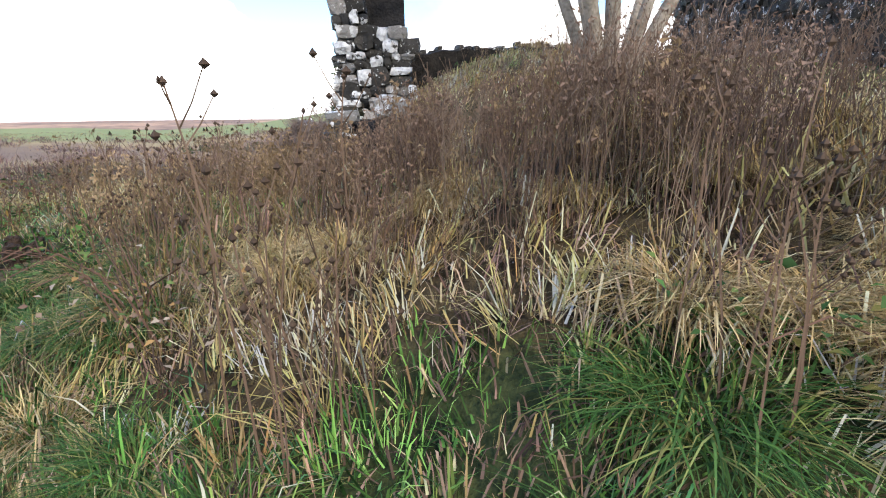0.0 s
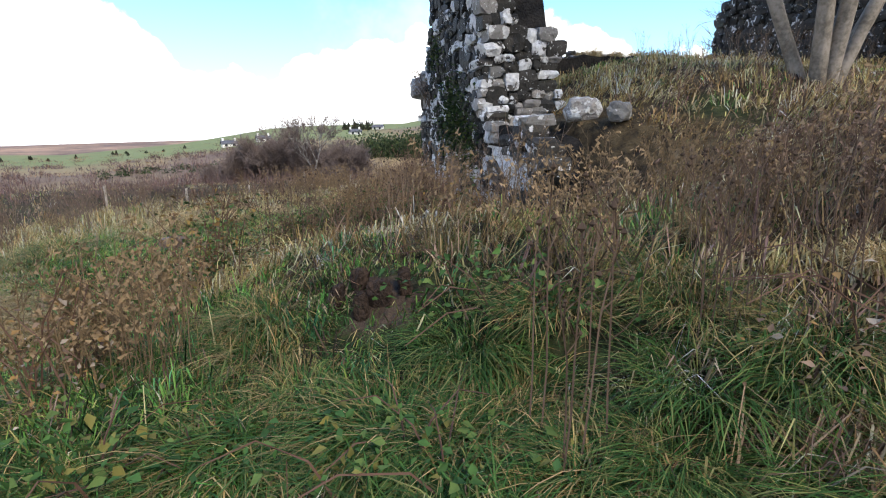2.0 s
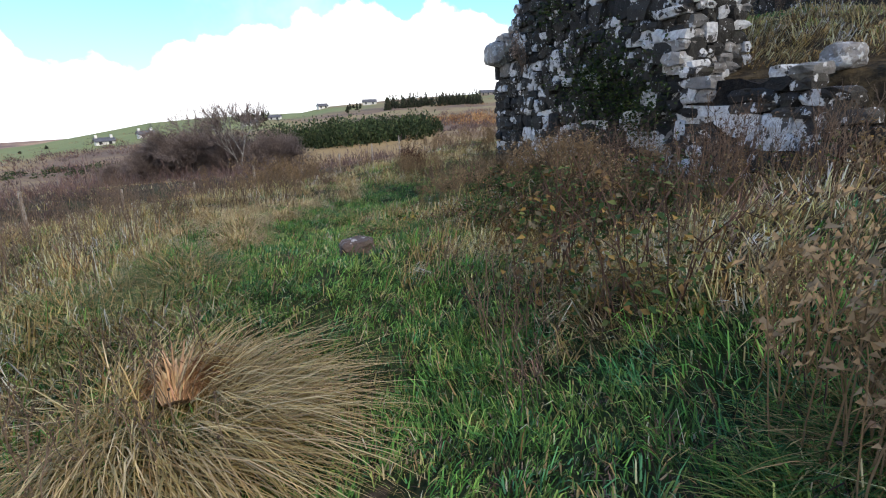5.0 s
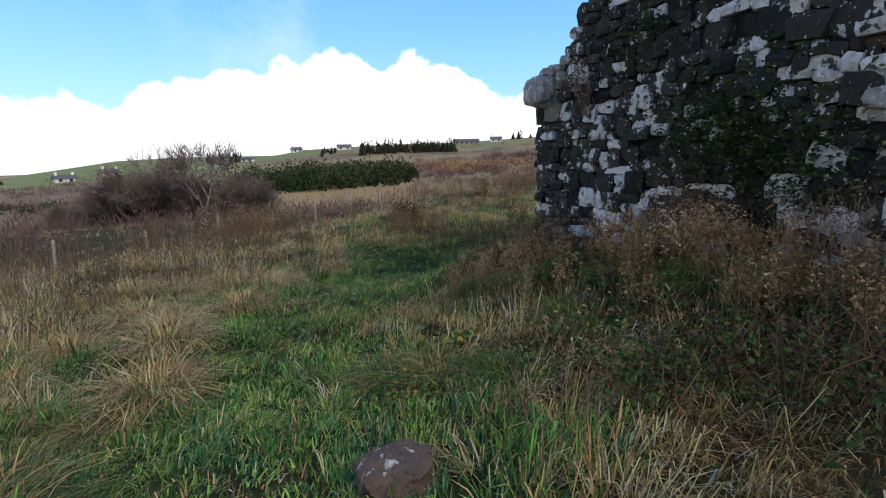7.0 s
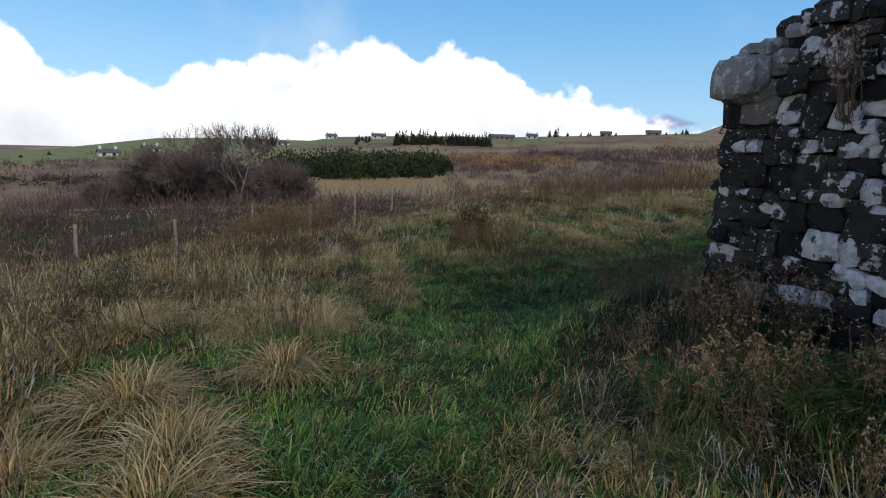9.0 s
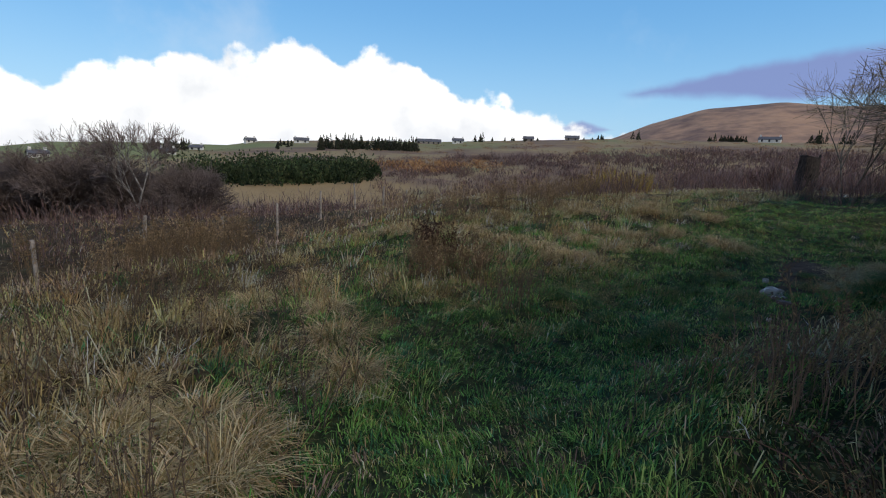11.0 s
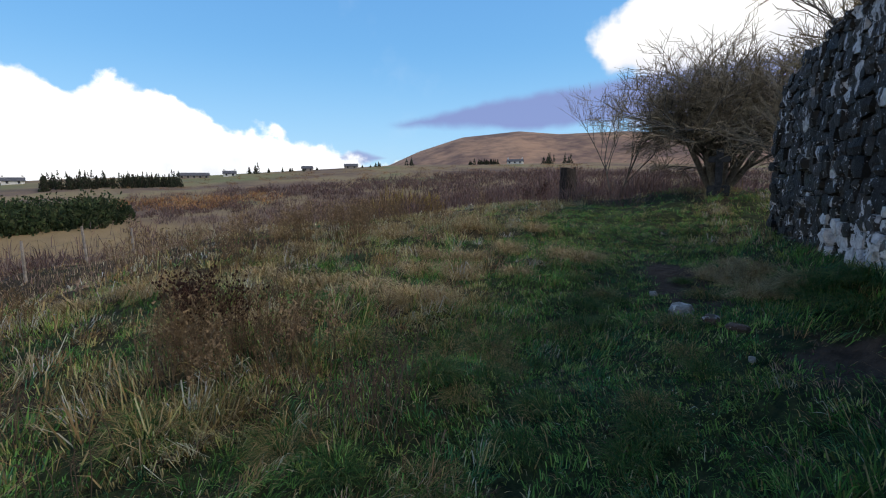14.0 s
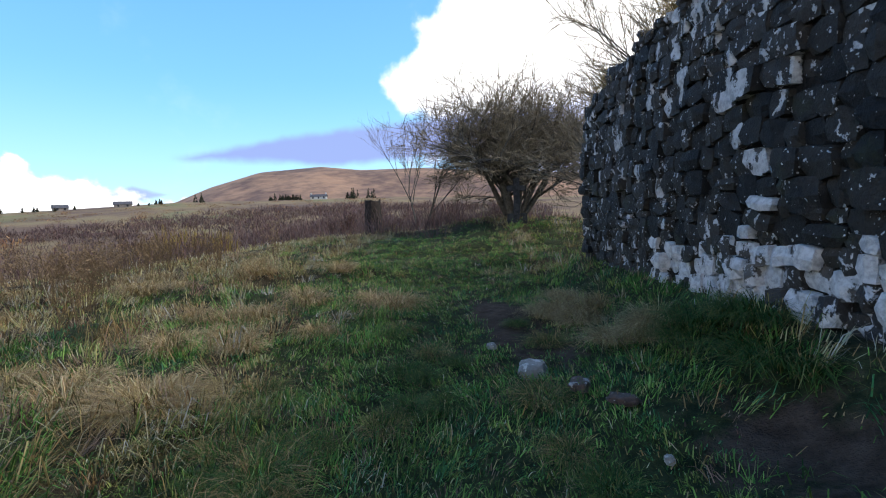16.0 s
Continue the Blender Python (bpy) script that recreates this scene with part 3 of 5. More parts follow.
W_TOP = [(0, 3.05), (0.42, 3.12), (0.5, 3.45), (0.75, 3.75), (0.95, 4.3), (1.4, 4.9), (2.2, 5.5), (2.9, 5.2), (3.3, 4.3), (3.6, 3.5), (3.85, 2.7)]
V_TOP = [(0, 3.05), (0.4, 3.2), (0.8, 3.35), (2.0, 3.5), (4.0, 3.6), (5.3, 3.6), (5.9, 3.55), (6.2, 3.48), (6.5, 3.38), (7.0, 3.3), (7.5, 3.2), (7.97, 2.95)]


def w_kind(s, z, r):
    p = 0.11
    if 0.9 < s < 2.1 and 1.1 < z < 2.9:
        p = 0.34
    if s > 3.0:
        p = 0.28
    if s < 0.5 and z > 2.6:
        return STONE_GREY
    u = r.random()
    return STONE_PALE if u < p else STONE_SPOT if u < p + 0.22 else STONE_DARK


def v_kind(s, z, r):
    u = r.random()
    if z < 1.25 and 2.6 < s < 5.6:
        return STONE_PALE if u < 0.6 else STONE_SPOT
    if s > 3.4 and z > 2.5 + 0.12 * (s - 5.0):
        return STONE_RUN if u < 0.75 else STONE_SPOT
    if s > 5.8:
        return STONE_SPOT if u < 0.5 else STONE_RUN if u < 0.65 else STONE_DARK
    return STONE_PALE if u < 0.03 else STONE_SPOT if u < 0.25 else STONE_DARK


W_FOOT = lambda s: 0.75 + 0.12 * s
V_FOOT = lambda s: 0.85
wall_west = wall_core("wall_west", CORNER, W_DIR, W_IN, 3.85, 0.95, W_FOOT, lambda s: interp(W_TOP, s), "tall broken fragment of a dark lichen-spotted rubble wall on a grassy bank")
wall_north = wall_core("wall_north", CORNER + V_DIR * 0.9, V_DIR, V_IN, V_LEN - 0.9, 0.8, lambda s: V_FOOT(s + 0.9), lambda s: interp(V_TOP, s + 0.9),
                       "dark rubble wall of a ruin with white lichen streaks, grass on top")
LEDGE_TOP = [(0, 2.25), (1.2, 2.25), (1.5, 2.05), (1.7, 1.75)]
LEDGE_AT = CORNER + W_DIR * 3.8
wall_low = wall_core("wall_low", LEDGE_AT, W_DIR, W_IN, 1.7, 0.7, lambda s: 1.2 + 0.1 * s, lambda s: interp(LEDGE_TOP, s), "low stub of pale lichened rubble wall in the bank")
END_AT = CORNER + W_DIR * 3.85
east_at = FAR_CORNER + np.array([-0.35, -1.55])
E_TOP = [(0, 4.2), (0.5, 5.0), (1.2, 5.8), (2.6, 6.2), (4.2, 5.9), (5.2, 4.4)]
wall_east = wall_core("wall_east", east_at, W_DIR, W_IN, 5.2, 0.9, lambda s: 2.0, lambda s: interp(E_TOP, s), "tall ivy-darkened fragment of rubble wall beyond the filled ground")


def ruin_stones():
    rubble_face(wall_west, CORNER, W_DIR, -W_IN, 3.85, W_FOOT, lambda s: interp(W_TOP, s), w_kind, 3)
    rubble_face(wall_west, END_AT, W_IN, W_DIR, 0.95, lambda s: 1.4, lambda s: 4.2 - 1.2 * s + 0.3 * math.sin(s * 9),
                lambda s, z, r: r.choice((STONE_PALE, STONE_GREY, STONE_GREY, STONE_SPOT, STONE_DARK)), 5, 90)
    rubble_face(wall_west, CORNER + W_DIR * 0.02, V_DIR, -V_IN, 0.95, V_FOOT, lambda s: interp(V_TOP, s), v_kind, 6, 60)
    rubble_face(wall_north, CORNER + V_DIR * 0.9, V_DIR, -V_IN, V_LEN - 0.9, lambda s: V_FOOT(s + 0.9), lambda s: interp(V_TOP, s + 0.9), lambda s, z, r: v_kind(s + 0.9, z, r), 8, 330)
    rubble_face(wall_north, FAR_CORNER, V_IN, V_DIR, 0.8, lambda s: 0.8, lambda s: 2.8, v_kind, 9, 60)
    rubble_face(wall_low, LEDGE_AT, W_DIR, -W_IN, 1.7, lambda s: 1.2, lambda s: interp(LEDGE_TOP, s), lambda s, z, r: r.choice((STONE_PALE, STONE_GREY, STONE_SPOT, STONE_SPOT)), 11, 60, (0.18, 0.34), (0.3, 0.6))
    rubble_face(wall_east, east_at, W_DIR, -W_IN, 5.2, lambda s: 2.6, lambda s: interp(E_TOP, s), lambda s, z, r: STONE_SPOT if r.random() < 0.4 else STONE_DARK, 12, 0)


# ---- grass ----
GREENS = [(0.06, 0.15, 0.03), (0.095, 0.21, 0.045), (0.14, 0.26, 0.06), (0.055, 0.155, 0.065), (0.2, 0.28, 0.07), (0.07, 0.17, 0.04)]
STRAWS = [(0.36, 0.28, 0.13), (0.46, 0.37, 0.2), (0.3, 0.2, 0.09), (0.5, 0.43, 0.28), (0.22, 0.16, 0.07), (0.34, 0.3, 0.12)]
BROWNS = [(0.085, 0.055, 0.04), (0.12, 0.08, 0.06), (0.06, 0.04, 0.032), (0.16, 0.115, 0.085)]
WEED_TONES = [(0.24, 0.17, 0.135), (0.3, 0.22, 0.165), (0.17, 0.115, 0.095), (0.38, 0.3, 0.2)]
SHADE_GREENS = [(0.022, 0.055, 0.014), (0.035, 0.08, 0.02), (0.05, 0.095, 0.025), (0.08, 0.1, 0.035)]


def scatter(k, lo, hi):
    """k points about the walked way, between two distances from it."""
    seg = rng.integers(0, len(TRACK) - 1, k * 3)
    t = rng.random((k * 3, 1))
    c = TRACK[seg] * (1 - t) + TRACK[seg + 1] * t
    ang, rad = rng.random(k * 3) * 2 * math.pi, np.sqrt(rng.random(k * 3)) * hi
    x, y = c[:, 0] + rad * np.sin(ang), c[:, 1] + rad * np.cos(ang)
    d = off_track(x, y)
    dw, dv, sw, sv = from_wall(x, y)
    ok = (d >= lo) & (d <= hi) & ((y > -6.9) | (rng.random(k * 3) < 0.25)) & ~((dw > -0.05) & (dw < 0.95) & (sw > -0.1) & (sw < 6.3) & (dv > -0.05)) & ~((dv > -0.05) & (dv < 0.75) & (sv > 0) & (sv < V_LEN))
    return x[ok][:k], y[ok][:k]


def grass_layer(name, tufts, per, lo, hi, tall, wide, label, radius=0.1):
    """Grass in tufts of one tone and one lie each, mop-headed or combed flat, with loose blades between them."""
    x0, y0 = scatter(tufts, lo, hi)
    n0 = len(x0)
    d0 = off_track(x0, y0)
    dw, dv, sw, sv = from_wall(x0, y0)
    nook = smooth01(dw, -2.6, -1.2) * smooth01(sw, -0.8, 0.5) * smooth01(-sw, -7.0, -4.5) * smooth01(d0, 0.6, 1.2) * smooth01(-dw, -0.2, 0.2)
    bank = smooth01(dw, -1.8, -0.6) * smooth01(sw, 3.8, 6.0)
    g = lushness(x0, y0) + rng.normal(0, 0.17, n0) - 0.12 * bank
    green0 = g > 0.47
    stature = np.clip(0.75 + 0.5 * lumps(x0, y0, 0.8, 13) + rng.normal(0, 0.3, n0), 0.3, 1.6)
    trod = np.exp(-(d0 / 0.75) ** 2)
    stature = stature * np.where(green0, 0.72, 1.15) * (1 - 0.25 * trod) * (1 - 0.25 * smooth01(y0, 3.0, 6.0) * smooth01(-d0, -2.2, -1.0))
    stature = stature * (1 - 0.45 * nook) * (1 - 0.5 * smooth01(dw, -0.2, 0.6) * smooth01(sw, -1, 0) * smooth01(-sw, -7.5, -6.0))
    tone0 = np.where(green0[:, None], pick(GREENS, n0, 0.35), pick(STRAWS, n0, 0.35))
    # below the west wall, dark growth with part of the wall's shade in its colour
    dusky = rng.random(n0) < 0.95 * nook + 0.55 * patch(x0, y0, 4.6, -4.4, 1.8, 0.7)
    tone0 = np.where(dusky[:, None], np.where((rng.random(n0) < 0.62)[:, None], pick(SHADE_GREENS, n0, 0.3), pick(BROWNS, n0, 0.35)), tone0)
    tone0 = np.where((rng.random(n0) < 0.3 * bank + 0.07)[:, None], pick(BROWNS, n0, 0.4) * 1.5, tone0)
    tone0 = tone0 * rng.uniform(0.6, 1.35, (n0, 1))
    weedy = smooth01(past_slope(x0, y0), -1.0, 1.5)
    tone0 = np.where((rng.random(n0) < 0.55 * weedy)[:, None], pick(WEED_TONES, n0, 0.3), tone0)
    lie = lumps(x0, y0, 0.9, 14) * 3.0 + 0.8 + rng.normal(0, 0.5, n0)
    flat0 = np.clip(rng.normal(0.52, 0.28, n0) + 0.12 * trod - 0.25 * weedy, 0, 1)
    rad0 = radius * rng.uniform(0.5, 1.5, n0)
    i = np.repeat(np.arange(n0), per)
    n = len(i)
    loose = rng.random(n) < 0.18
    a, q = rng.random(n) * 6.283, np.sqrt(rng.random(n))
    off = np.where(loose, 2.2, 1.0) * q * rad0[i]
    ox, oy = np.sin(a) * off, np.cos(a) * off
    x, y = x0[i] + ox, y0[i] + oy
    pull = np.where(flat0[i] > 0.5, 1.3, 0.45)
    ex, ey = np.sin(a) * q + pull * np.sin(lie[i]) + rng.normal(0, 0.35, n), np.cos(a) * q + pull * np.cos(lie[i]) + rng.normal(0, 0.35, n)
    az = np.arctan2(ex, ey)
    ln = tall * stature[i] * rng.uniform(0.45, 1.25, n) * np.where(loose, 0.6, 1.0)
    flat = rng.random(n) < flat0[i]
    h = np.where(flat, ln * rng.uniform(0.2, 0.55, n), ln * rng.uniform(0.4, 0.9, n))
    bend = np.where(flat, ln * rng.uniform(0.7, 1.2, n), ln * rng.uniform(0.3, 0.9, n))
    arch = np.where(rng.random(n) < 0.7, rng.uniform(0.1, 0.8, n), 0.0)
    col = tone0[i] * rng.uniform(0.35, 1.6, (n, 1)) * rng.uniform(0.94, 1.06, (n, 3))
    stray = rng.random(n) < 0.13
    # stray straw among the dusky tufts is dimmed in colour to look shaded
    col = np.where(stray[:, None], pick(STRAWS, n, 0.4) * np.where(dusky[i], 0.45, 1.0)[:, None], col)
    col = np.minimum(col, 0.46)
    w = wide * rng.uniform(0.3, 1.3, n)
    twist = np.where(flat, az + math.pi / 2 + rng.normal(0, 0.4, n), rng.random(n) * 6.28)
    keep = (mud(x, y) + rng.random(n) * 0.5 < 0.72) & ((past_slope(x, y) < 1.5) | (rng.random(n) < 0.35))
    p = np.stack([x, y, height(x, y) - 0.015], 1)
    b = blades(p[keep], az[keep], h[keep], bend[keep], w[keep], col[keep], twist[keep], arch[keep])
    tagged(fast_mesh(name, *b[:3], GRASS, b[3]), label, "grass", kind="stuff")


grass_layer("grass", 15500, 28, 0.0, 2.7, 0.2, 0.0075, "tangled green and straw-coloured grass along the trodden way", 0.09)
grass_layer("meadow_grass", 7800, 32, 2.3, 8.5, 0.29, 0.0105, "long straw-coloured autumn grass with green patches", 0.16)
grass_layer("far_grass", 5200, 22, 7.5, 32.0, 0.27, 0.024, "rough pale autumn grass on the slope", 0.3)


def weed_belt():
    """The belt of dead stalks between the grass and the fence."""
    k = 26000
    u, q = rng.uniform(-12, 40, k), np.abs(rng.normal(0, 4.0, k)) + rng.uniform(-1.5, 4, k)
    x, y = -4.8 + 0.49 * u - 0.87 * q, 9.5 + 0.87 * u + 0.49 * q
    clump = np.clip(0.75 + 0.5 * lumps(x, y, 0.8, 21) + 0.4 * lumps(x, y, 2.1, 22), 0.25, 1.5)
    h = (0.3 - 0.18 * smooth01(u, 4, 26)) * clump * rng.uniform(0.4, 1.25, k) * smooth01(q, -2, 2)
    az = rng.random(k) * 6.283
    p = np.stack([x, y, height(x, y) - 0.03], 1)
    w = (0.006 + 0.0003 * np.hypot(x, y)) * rng.uniform(0.6, 1.5, k)
    b = blades(p, az, h, h * rng.uniform(0.05, 0.45, k), w, pick(WEED_TONES, k, 0.4), rng.random(k) * 6.28)
    tagged(fast_mesh("weed_stalks", *b[:3], STALK, b[3]), "belt of purple-brown dead weed stalks above the fence", "weeds", kind="stuff")


weed_belt()


# ---- tussocks, weeds, brambles ----
def mound_of_blades(name, k, radius, h, reach, w, palette, mat, seed, comb=None, parent=None):
    global rng
    rng = np.random.default_rng(seed)
    a = rng.random(k) * 6.283
    rad = np.sqrt(rng.random(k)) * radius
    p = np.stack([np.sin(a) * rad, np.cos(a) * rad, np.full(k, -0.03)], 1)
    az = a + rng.normal(0, 0.75, k)
    if comb is not None:
        az = np.arctan2(np.sin(az) + comb[1] * math.sin(comb[0]), np.cos(az) + comb[1] * math.cos(comb[0]))
    hh = h * rng.uniform(0.35, 1.05, k) * (1 - 0.35 * rad / radius)
    b = strands(p, az, hh, reach * rng.uniform(0.3, 1.35, k), w * rng.uniform(0.6, 1.5, k), pick(palette, k, 0.45), rng.uniform(0.2, 1.15, k))
    return fast_mesh(name, *b[:3], mat, b[3], parent)


RUSSET = [(0.5, 0.3, 0.17), (0.42, 0.26, 0.14), (0.5, 0.36, 0.22), (0.34, 0.2, 0.11)]
PALES = [(0.42, 0.34, 0.19), (0.47, 0.38, 0.22), (0.34, 0.25, 0.12), (0.28, 0.21, 0.09), (0.2, 0.14, 0.06)]
DEEP = [(0.03, 0.075, 0.02), (0.045, 0.1, 0.025), (0.06, 0.12, 0.03), (0.14, 0.15, 0.05)]


def ground_pose(x, y, turn=0.0, size=1.0, sink=0.0):
    return Matrix.Translation((x, y, float(height(np.array(x), np.array(y))) - sink)) @ Matrix.Rotation(turn, 4, "Z") @ Matrix.Scale(size, 4)


def free_spot(x, y, margin=0.35):
    dw, dv, sw, sv = from_wall(x, y)
    return not ((-0.1 < dw < 1.1 and -0.1 < sw < 5.8 and dv > -0.1) or (-0.1 < dv < 0.9 and -0.1 < sv < V_LEN + 0.2))


def set_size(ob, m):
    """Puts a copy at a pose that may scale it."""
    c = copy_thing(ob, m)
    c.matrix_basis = m
    return c


def strew(models, region, count, seed, size=(0.8, 1.25), keep_off=0.5, sink=0.0):
    """Copies of models over a region: centre, half-axes, turn of the long axis."""
    r = random.Random(seed)
    cx, cy, rx, ry, turn = region
    made = 0
    for _ in range(count * 8):
        if made >= count:
            break
        u, v = r.gauss(0, 0.55), r.gauss(0, 0.55)
        x = cx + u * rx * math.cos(turn) - v * ry * math.sin(turn)
        y = cy + u * rx * math.sin(turn) + v * ry * math.cos(turn)
        if off_track(np.array(x), np.array(y)) < keep_off or not free_spot(x, y):
            continue
        set_size(r.choice(models), ground_pose(x, y, r.uniform(0, 6.28), r.uniform(*size), sink))
        made += 1


FAR_WEEDS = []


def strew_far(models, region, count, seed, size=(0.8, 1.25), keep_off=0.5):
    """The same for stands too far off to tell apart: gathered for one mesh."""
    r = random.Random(seed)
    cx, cy, rx, ry, turn = region
    for _ in range(count):
        u, v = r.gauss(0, 0.6), r.gauss(0, 0.6)
        x = cx + u * rx * math.cos(turn) - v * ry * math.sin(turn)
        y = cy + u * rx * math.sin(turn) + v * ry * math.cos(turn)
        if off_track(np.array(x), np.array(y)) > keep_off and free_spot(x, y):
            FAR_WEEDS.append((r.choice(models), ground_pose(x, y, r.uniform(0, 6.28), r.uniform(*size))))


def join_far():
    vs, fs, cs, n = [], [], [], 0
    for ob, m in FAR_WEEDS:
        for o in (ob, *ob.children):
            k = len(o.data.vertices)
            co, c = np.zeros(k * 3, np.float32), np.zeros(k * 4, np.float32)
            o.data.vertices.foreach_get("co", co)
            o.data.attributes["col"].data.foreach_get("color", c)
            mm = np.array(m)
            vs.append(co.reshape(-1, 3) @ mm[:3, :3].T + mm[:3, 3])
            cs.append(c.reshape(-1, 4)[:, :3])
            tri = [[p.vertices[0], p.vertices[i], p.vertices[i + 1]] for p in o.data.polygons for i in range(1, len(p.vertices) - 1)]
            fs.append(np.array(tri) + n)
            n += k
    tagged(fast_mesh("dead_weeds", np.concatenate(vs), np.zeros((0, 4), int), np.concatenate(fs), STALK, np.concatenate(cs)), "brown dead weeds standing in the rough grass of the slope", "weeds", kind="stuff")


def rest(models):
    """Takes the models themselves out of the scene, once copied."""
    for m in models:
        for o in (m, *m.children_recursive)[::-1]:
            bpy.data.objects.remove(o)


def make_tussocks():
    pale = [tagged(mound_of_blades("grass_tussock", 620, 0.19, 0.34, 0.34, 0.0042, PALES, GRASS, 31 + k), "arching tussock of bleached straw-coloured grass", "grass", "tussocks") for k in range(3)]
    green = [tagged(mound_of_blades("grass_tussock", 620, 0.22, 0.24, 0.3, 0.0045, DEEP, GRASS, 41 + k), "low tussock of dark green grass", "grass", "tussocks") for k in range(3)]
    mixed = [tagged(mound_of_blades("grass_tussock", 680, 0.26, 0.26, 0.34, 0.0042, PALES[2:] + DEEP, GRASS, 51 + k), "ragged tussock of mixed green and dry grass", "grass", "tussocks") for k in range(3)]
    # along the slope to the fence, beside the way, under the wall
    strew(pale, (-2.2, 5.2, 2.2, 3.0, 0.3), 26, 1, (0.7, 1.2), 1.0)
    strew(pale, (3.0, 11.0, 4.0, 3.0, 0.3), 24, 2, (0.9, 1.4), 1.0)
    strew(mixed, (2.0, 8.6, 3.0, 2.0, 0.5), 22, 3, (0.5, 0.9), 0.6)
    strew(green, (3.2, 7.2, 3.0, 1.4, 0.7), 24, 4, (0.4, 0.8), 0.25)
    strew(mixed, (3.4, 7.6, 2.6, 1.4, 0.7), 14, 44, (0.4, 0.7), 0.3)
    strew(pale, (6.6, 7.5, 1.6, 0.35, 0.69), 14, 5, (0.7, 1.05), 0.7)
    strew(green, (5.2, 5.9, 0.7, 0.25, 0.69), 5, 6, (1.0, 1.3), 0.7)
    strew(mixed, (0.0, -1.6, 1.6, 2.6, 0.2), 20, 7, (0.7, 1.1), 0.7)
    strew(mixed, (4.6, -4.4, 2.6, 0.9, 0.0), 18, 8, (0.6, 1.0), 1.1)
    strew(green, (4.2, -4.9, 3.0, 0.6, 0.0), 18, 9, (0.7, 1.1), 0.9)
    strew(pale, (8.5, -3.8, 2.2, 0.9, 0.0), 22, 10, (0.5, 0.85), 1.3)
    strew(green, (8.2, -4.9, 2.0, 0.6, 0.0), 16, 11, (0.6, 1.0), 0.8)
    strew(green, (2.6, 1.0, 1.0, 2.0, 0.5), 16, 12, (0.7, 1.1), 0.7)
    strew(pale, (-1.0, 1.0, 1.6, 1.6, 0.0), 6, 13, (0.7, 1.2), 0.8)
    strew(pale, (7.0, 17.0, 6.0, 3.0, 0.6), 26, 14, (0.9, 1.5), 1.0)
    big = tagged(mound_of_blades("grass_tussock", 2400, 0.36, 0.44, 0.58, 0.0038, PALES + [(0.3, 0.24, 0.1)], GRASS, 61, (1.9, 0.8)), "large fountain of bleached drooping grass", "grass", "tussocks")
    top = tagged(mound_of_blades("bracken_clump", 500, 0.12, 0.8, 0.5, 0.012, RUSSET, GRASS, 62, (1.6, 1.2)), "collapsed clump of rust-red dead fern", "plant")
    big.matrix_basis = ground_pose(0.95, -3.85, 0.4, 1.25)
    top.matrix_basis = ground_pose(0.95, -3.75, 2.0, 0.6, -0.12) @ Matrix.Rotation(0.7, 4, "Y")
    set_size(big, ground_pose(2.9, 9.75, 1.2, 0.75))
    set_size(big, ground_pose(-1.9, 4.0, 2.2, 0.65))
    set_size(big, ground_pose(9.6, -4.1, 3.2, 0.55))
    rest(pale + green + mixed)


def tube(v, f, pts, r0, r1, sides=3):
    """A tapered stem along points, added to vertex and face lists."""
    base, n = len(v), len(pts)
    for i, p in enumerate(pts):
        r = r0 + (r1 - r0) * i / (n - 1)
        d = (pts[min(i + 1, n - 1)] - pts[max(i - 1, 0)]).normalized()
        a = d.orthogonal().normalized()
        b = d.cross(a)
        for k in range(sides):
            t = 2 * math.pi * k / sides
            v.append((p + (a * math.cos(t) + b * math.sin(t)) * r)[:])
    for i in range(n - 1):
        for k in range(sides):
            k2 = (k + 1) % sides
            f.append((base + i * sides + k, base + i * sides + k2, base + (i + 1) * sides + k2, base + (i + 1) * sides + k))


def knob(v, f, c, r, rr):
    """A small rough seed head."""
    base = len(v)
    for dx, dy, dz in ((1, 0, 0), (0, 1, 0), (-1, 0, 0), (0, -1, 0), (0, 0, 1.3), (0, 0, -1)):
        v.append((c[0] + dx * r * rr.uniform(0.7, 1.3), c[1] + dy * r * rr.uniform(0.7, 1.3), c[2] + dz * r))
    for k in range(4):
        f.append((base + k, base + (k + 1) % 4, base + 4))
        f.append((base + (k + 1) % 4, base + k, base + 5))


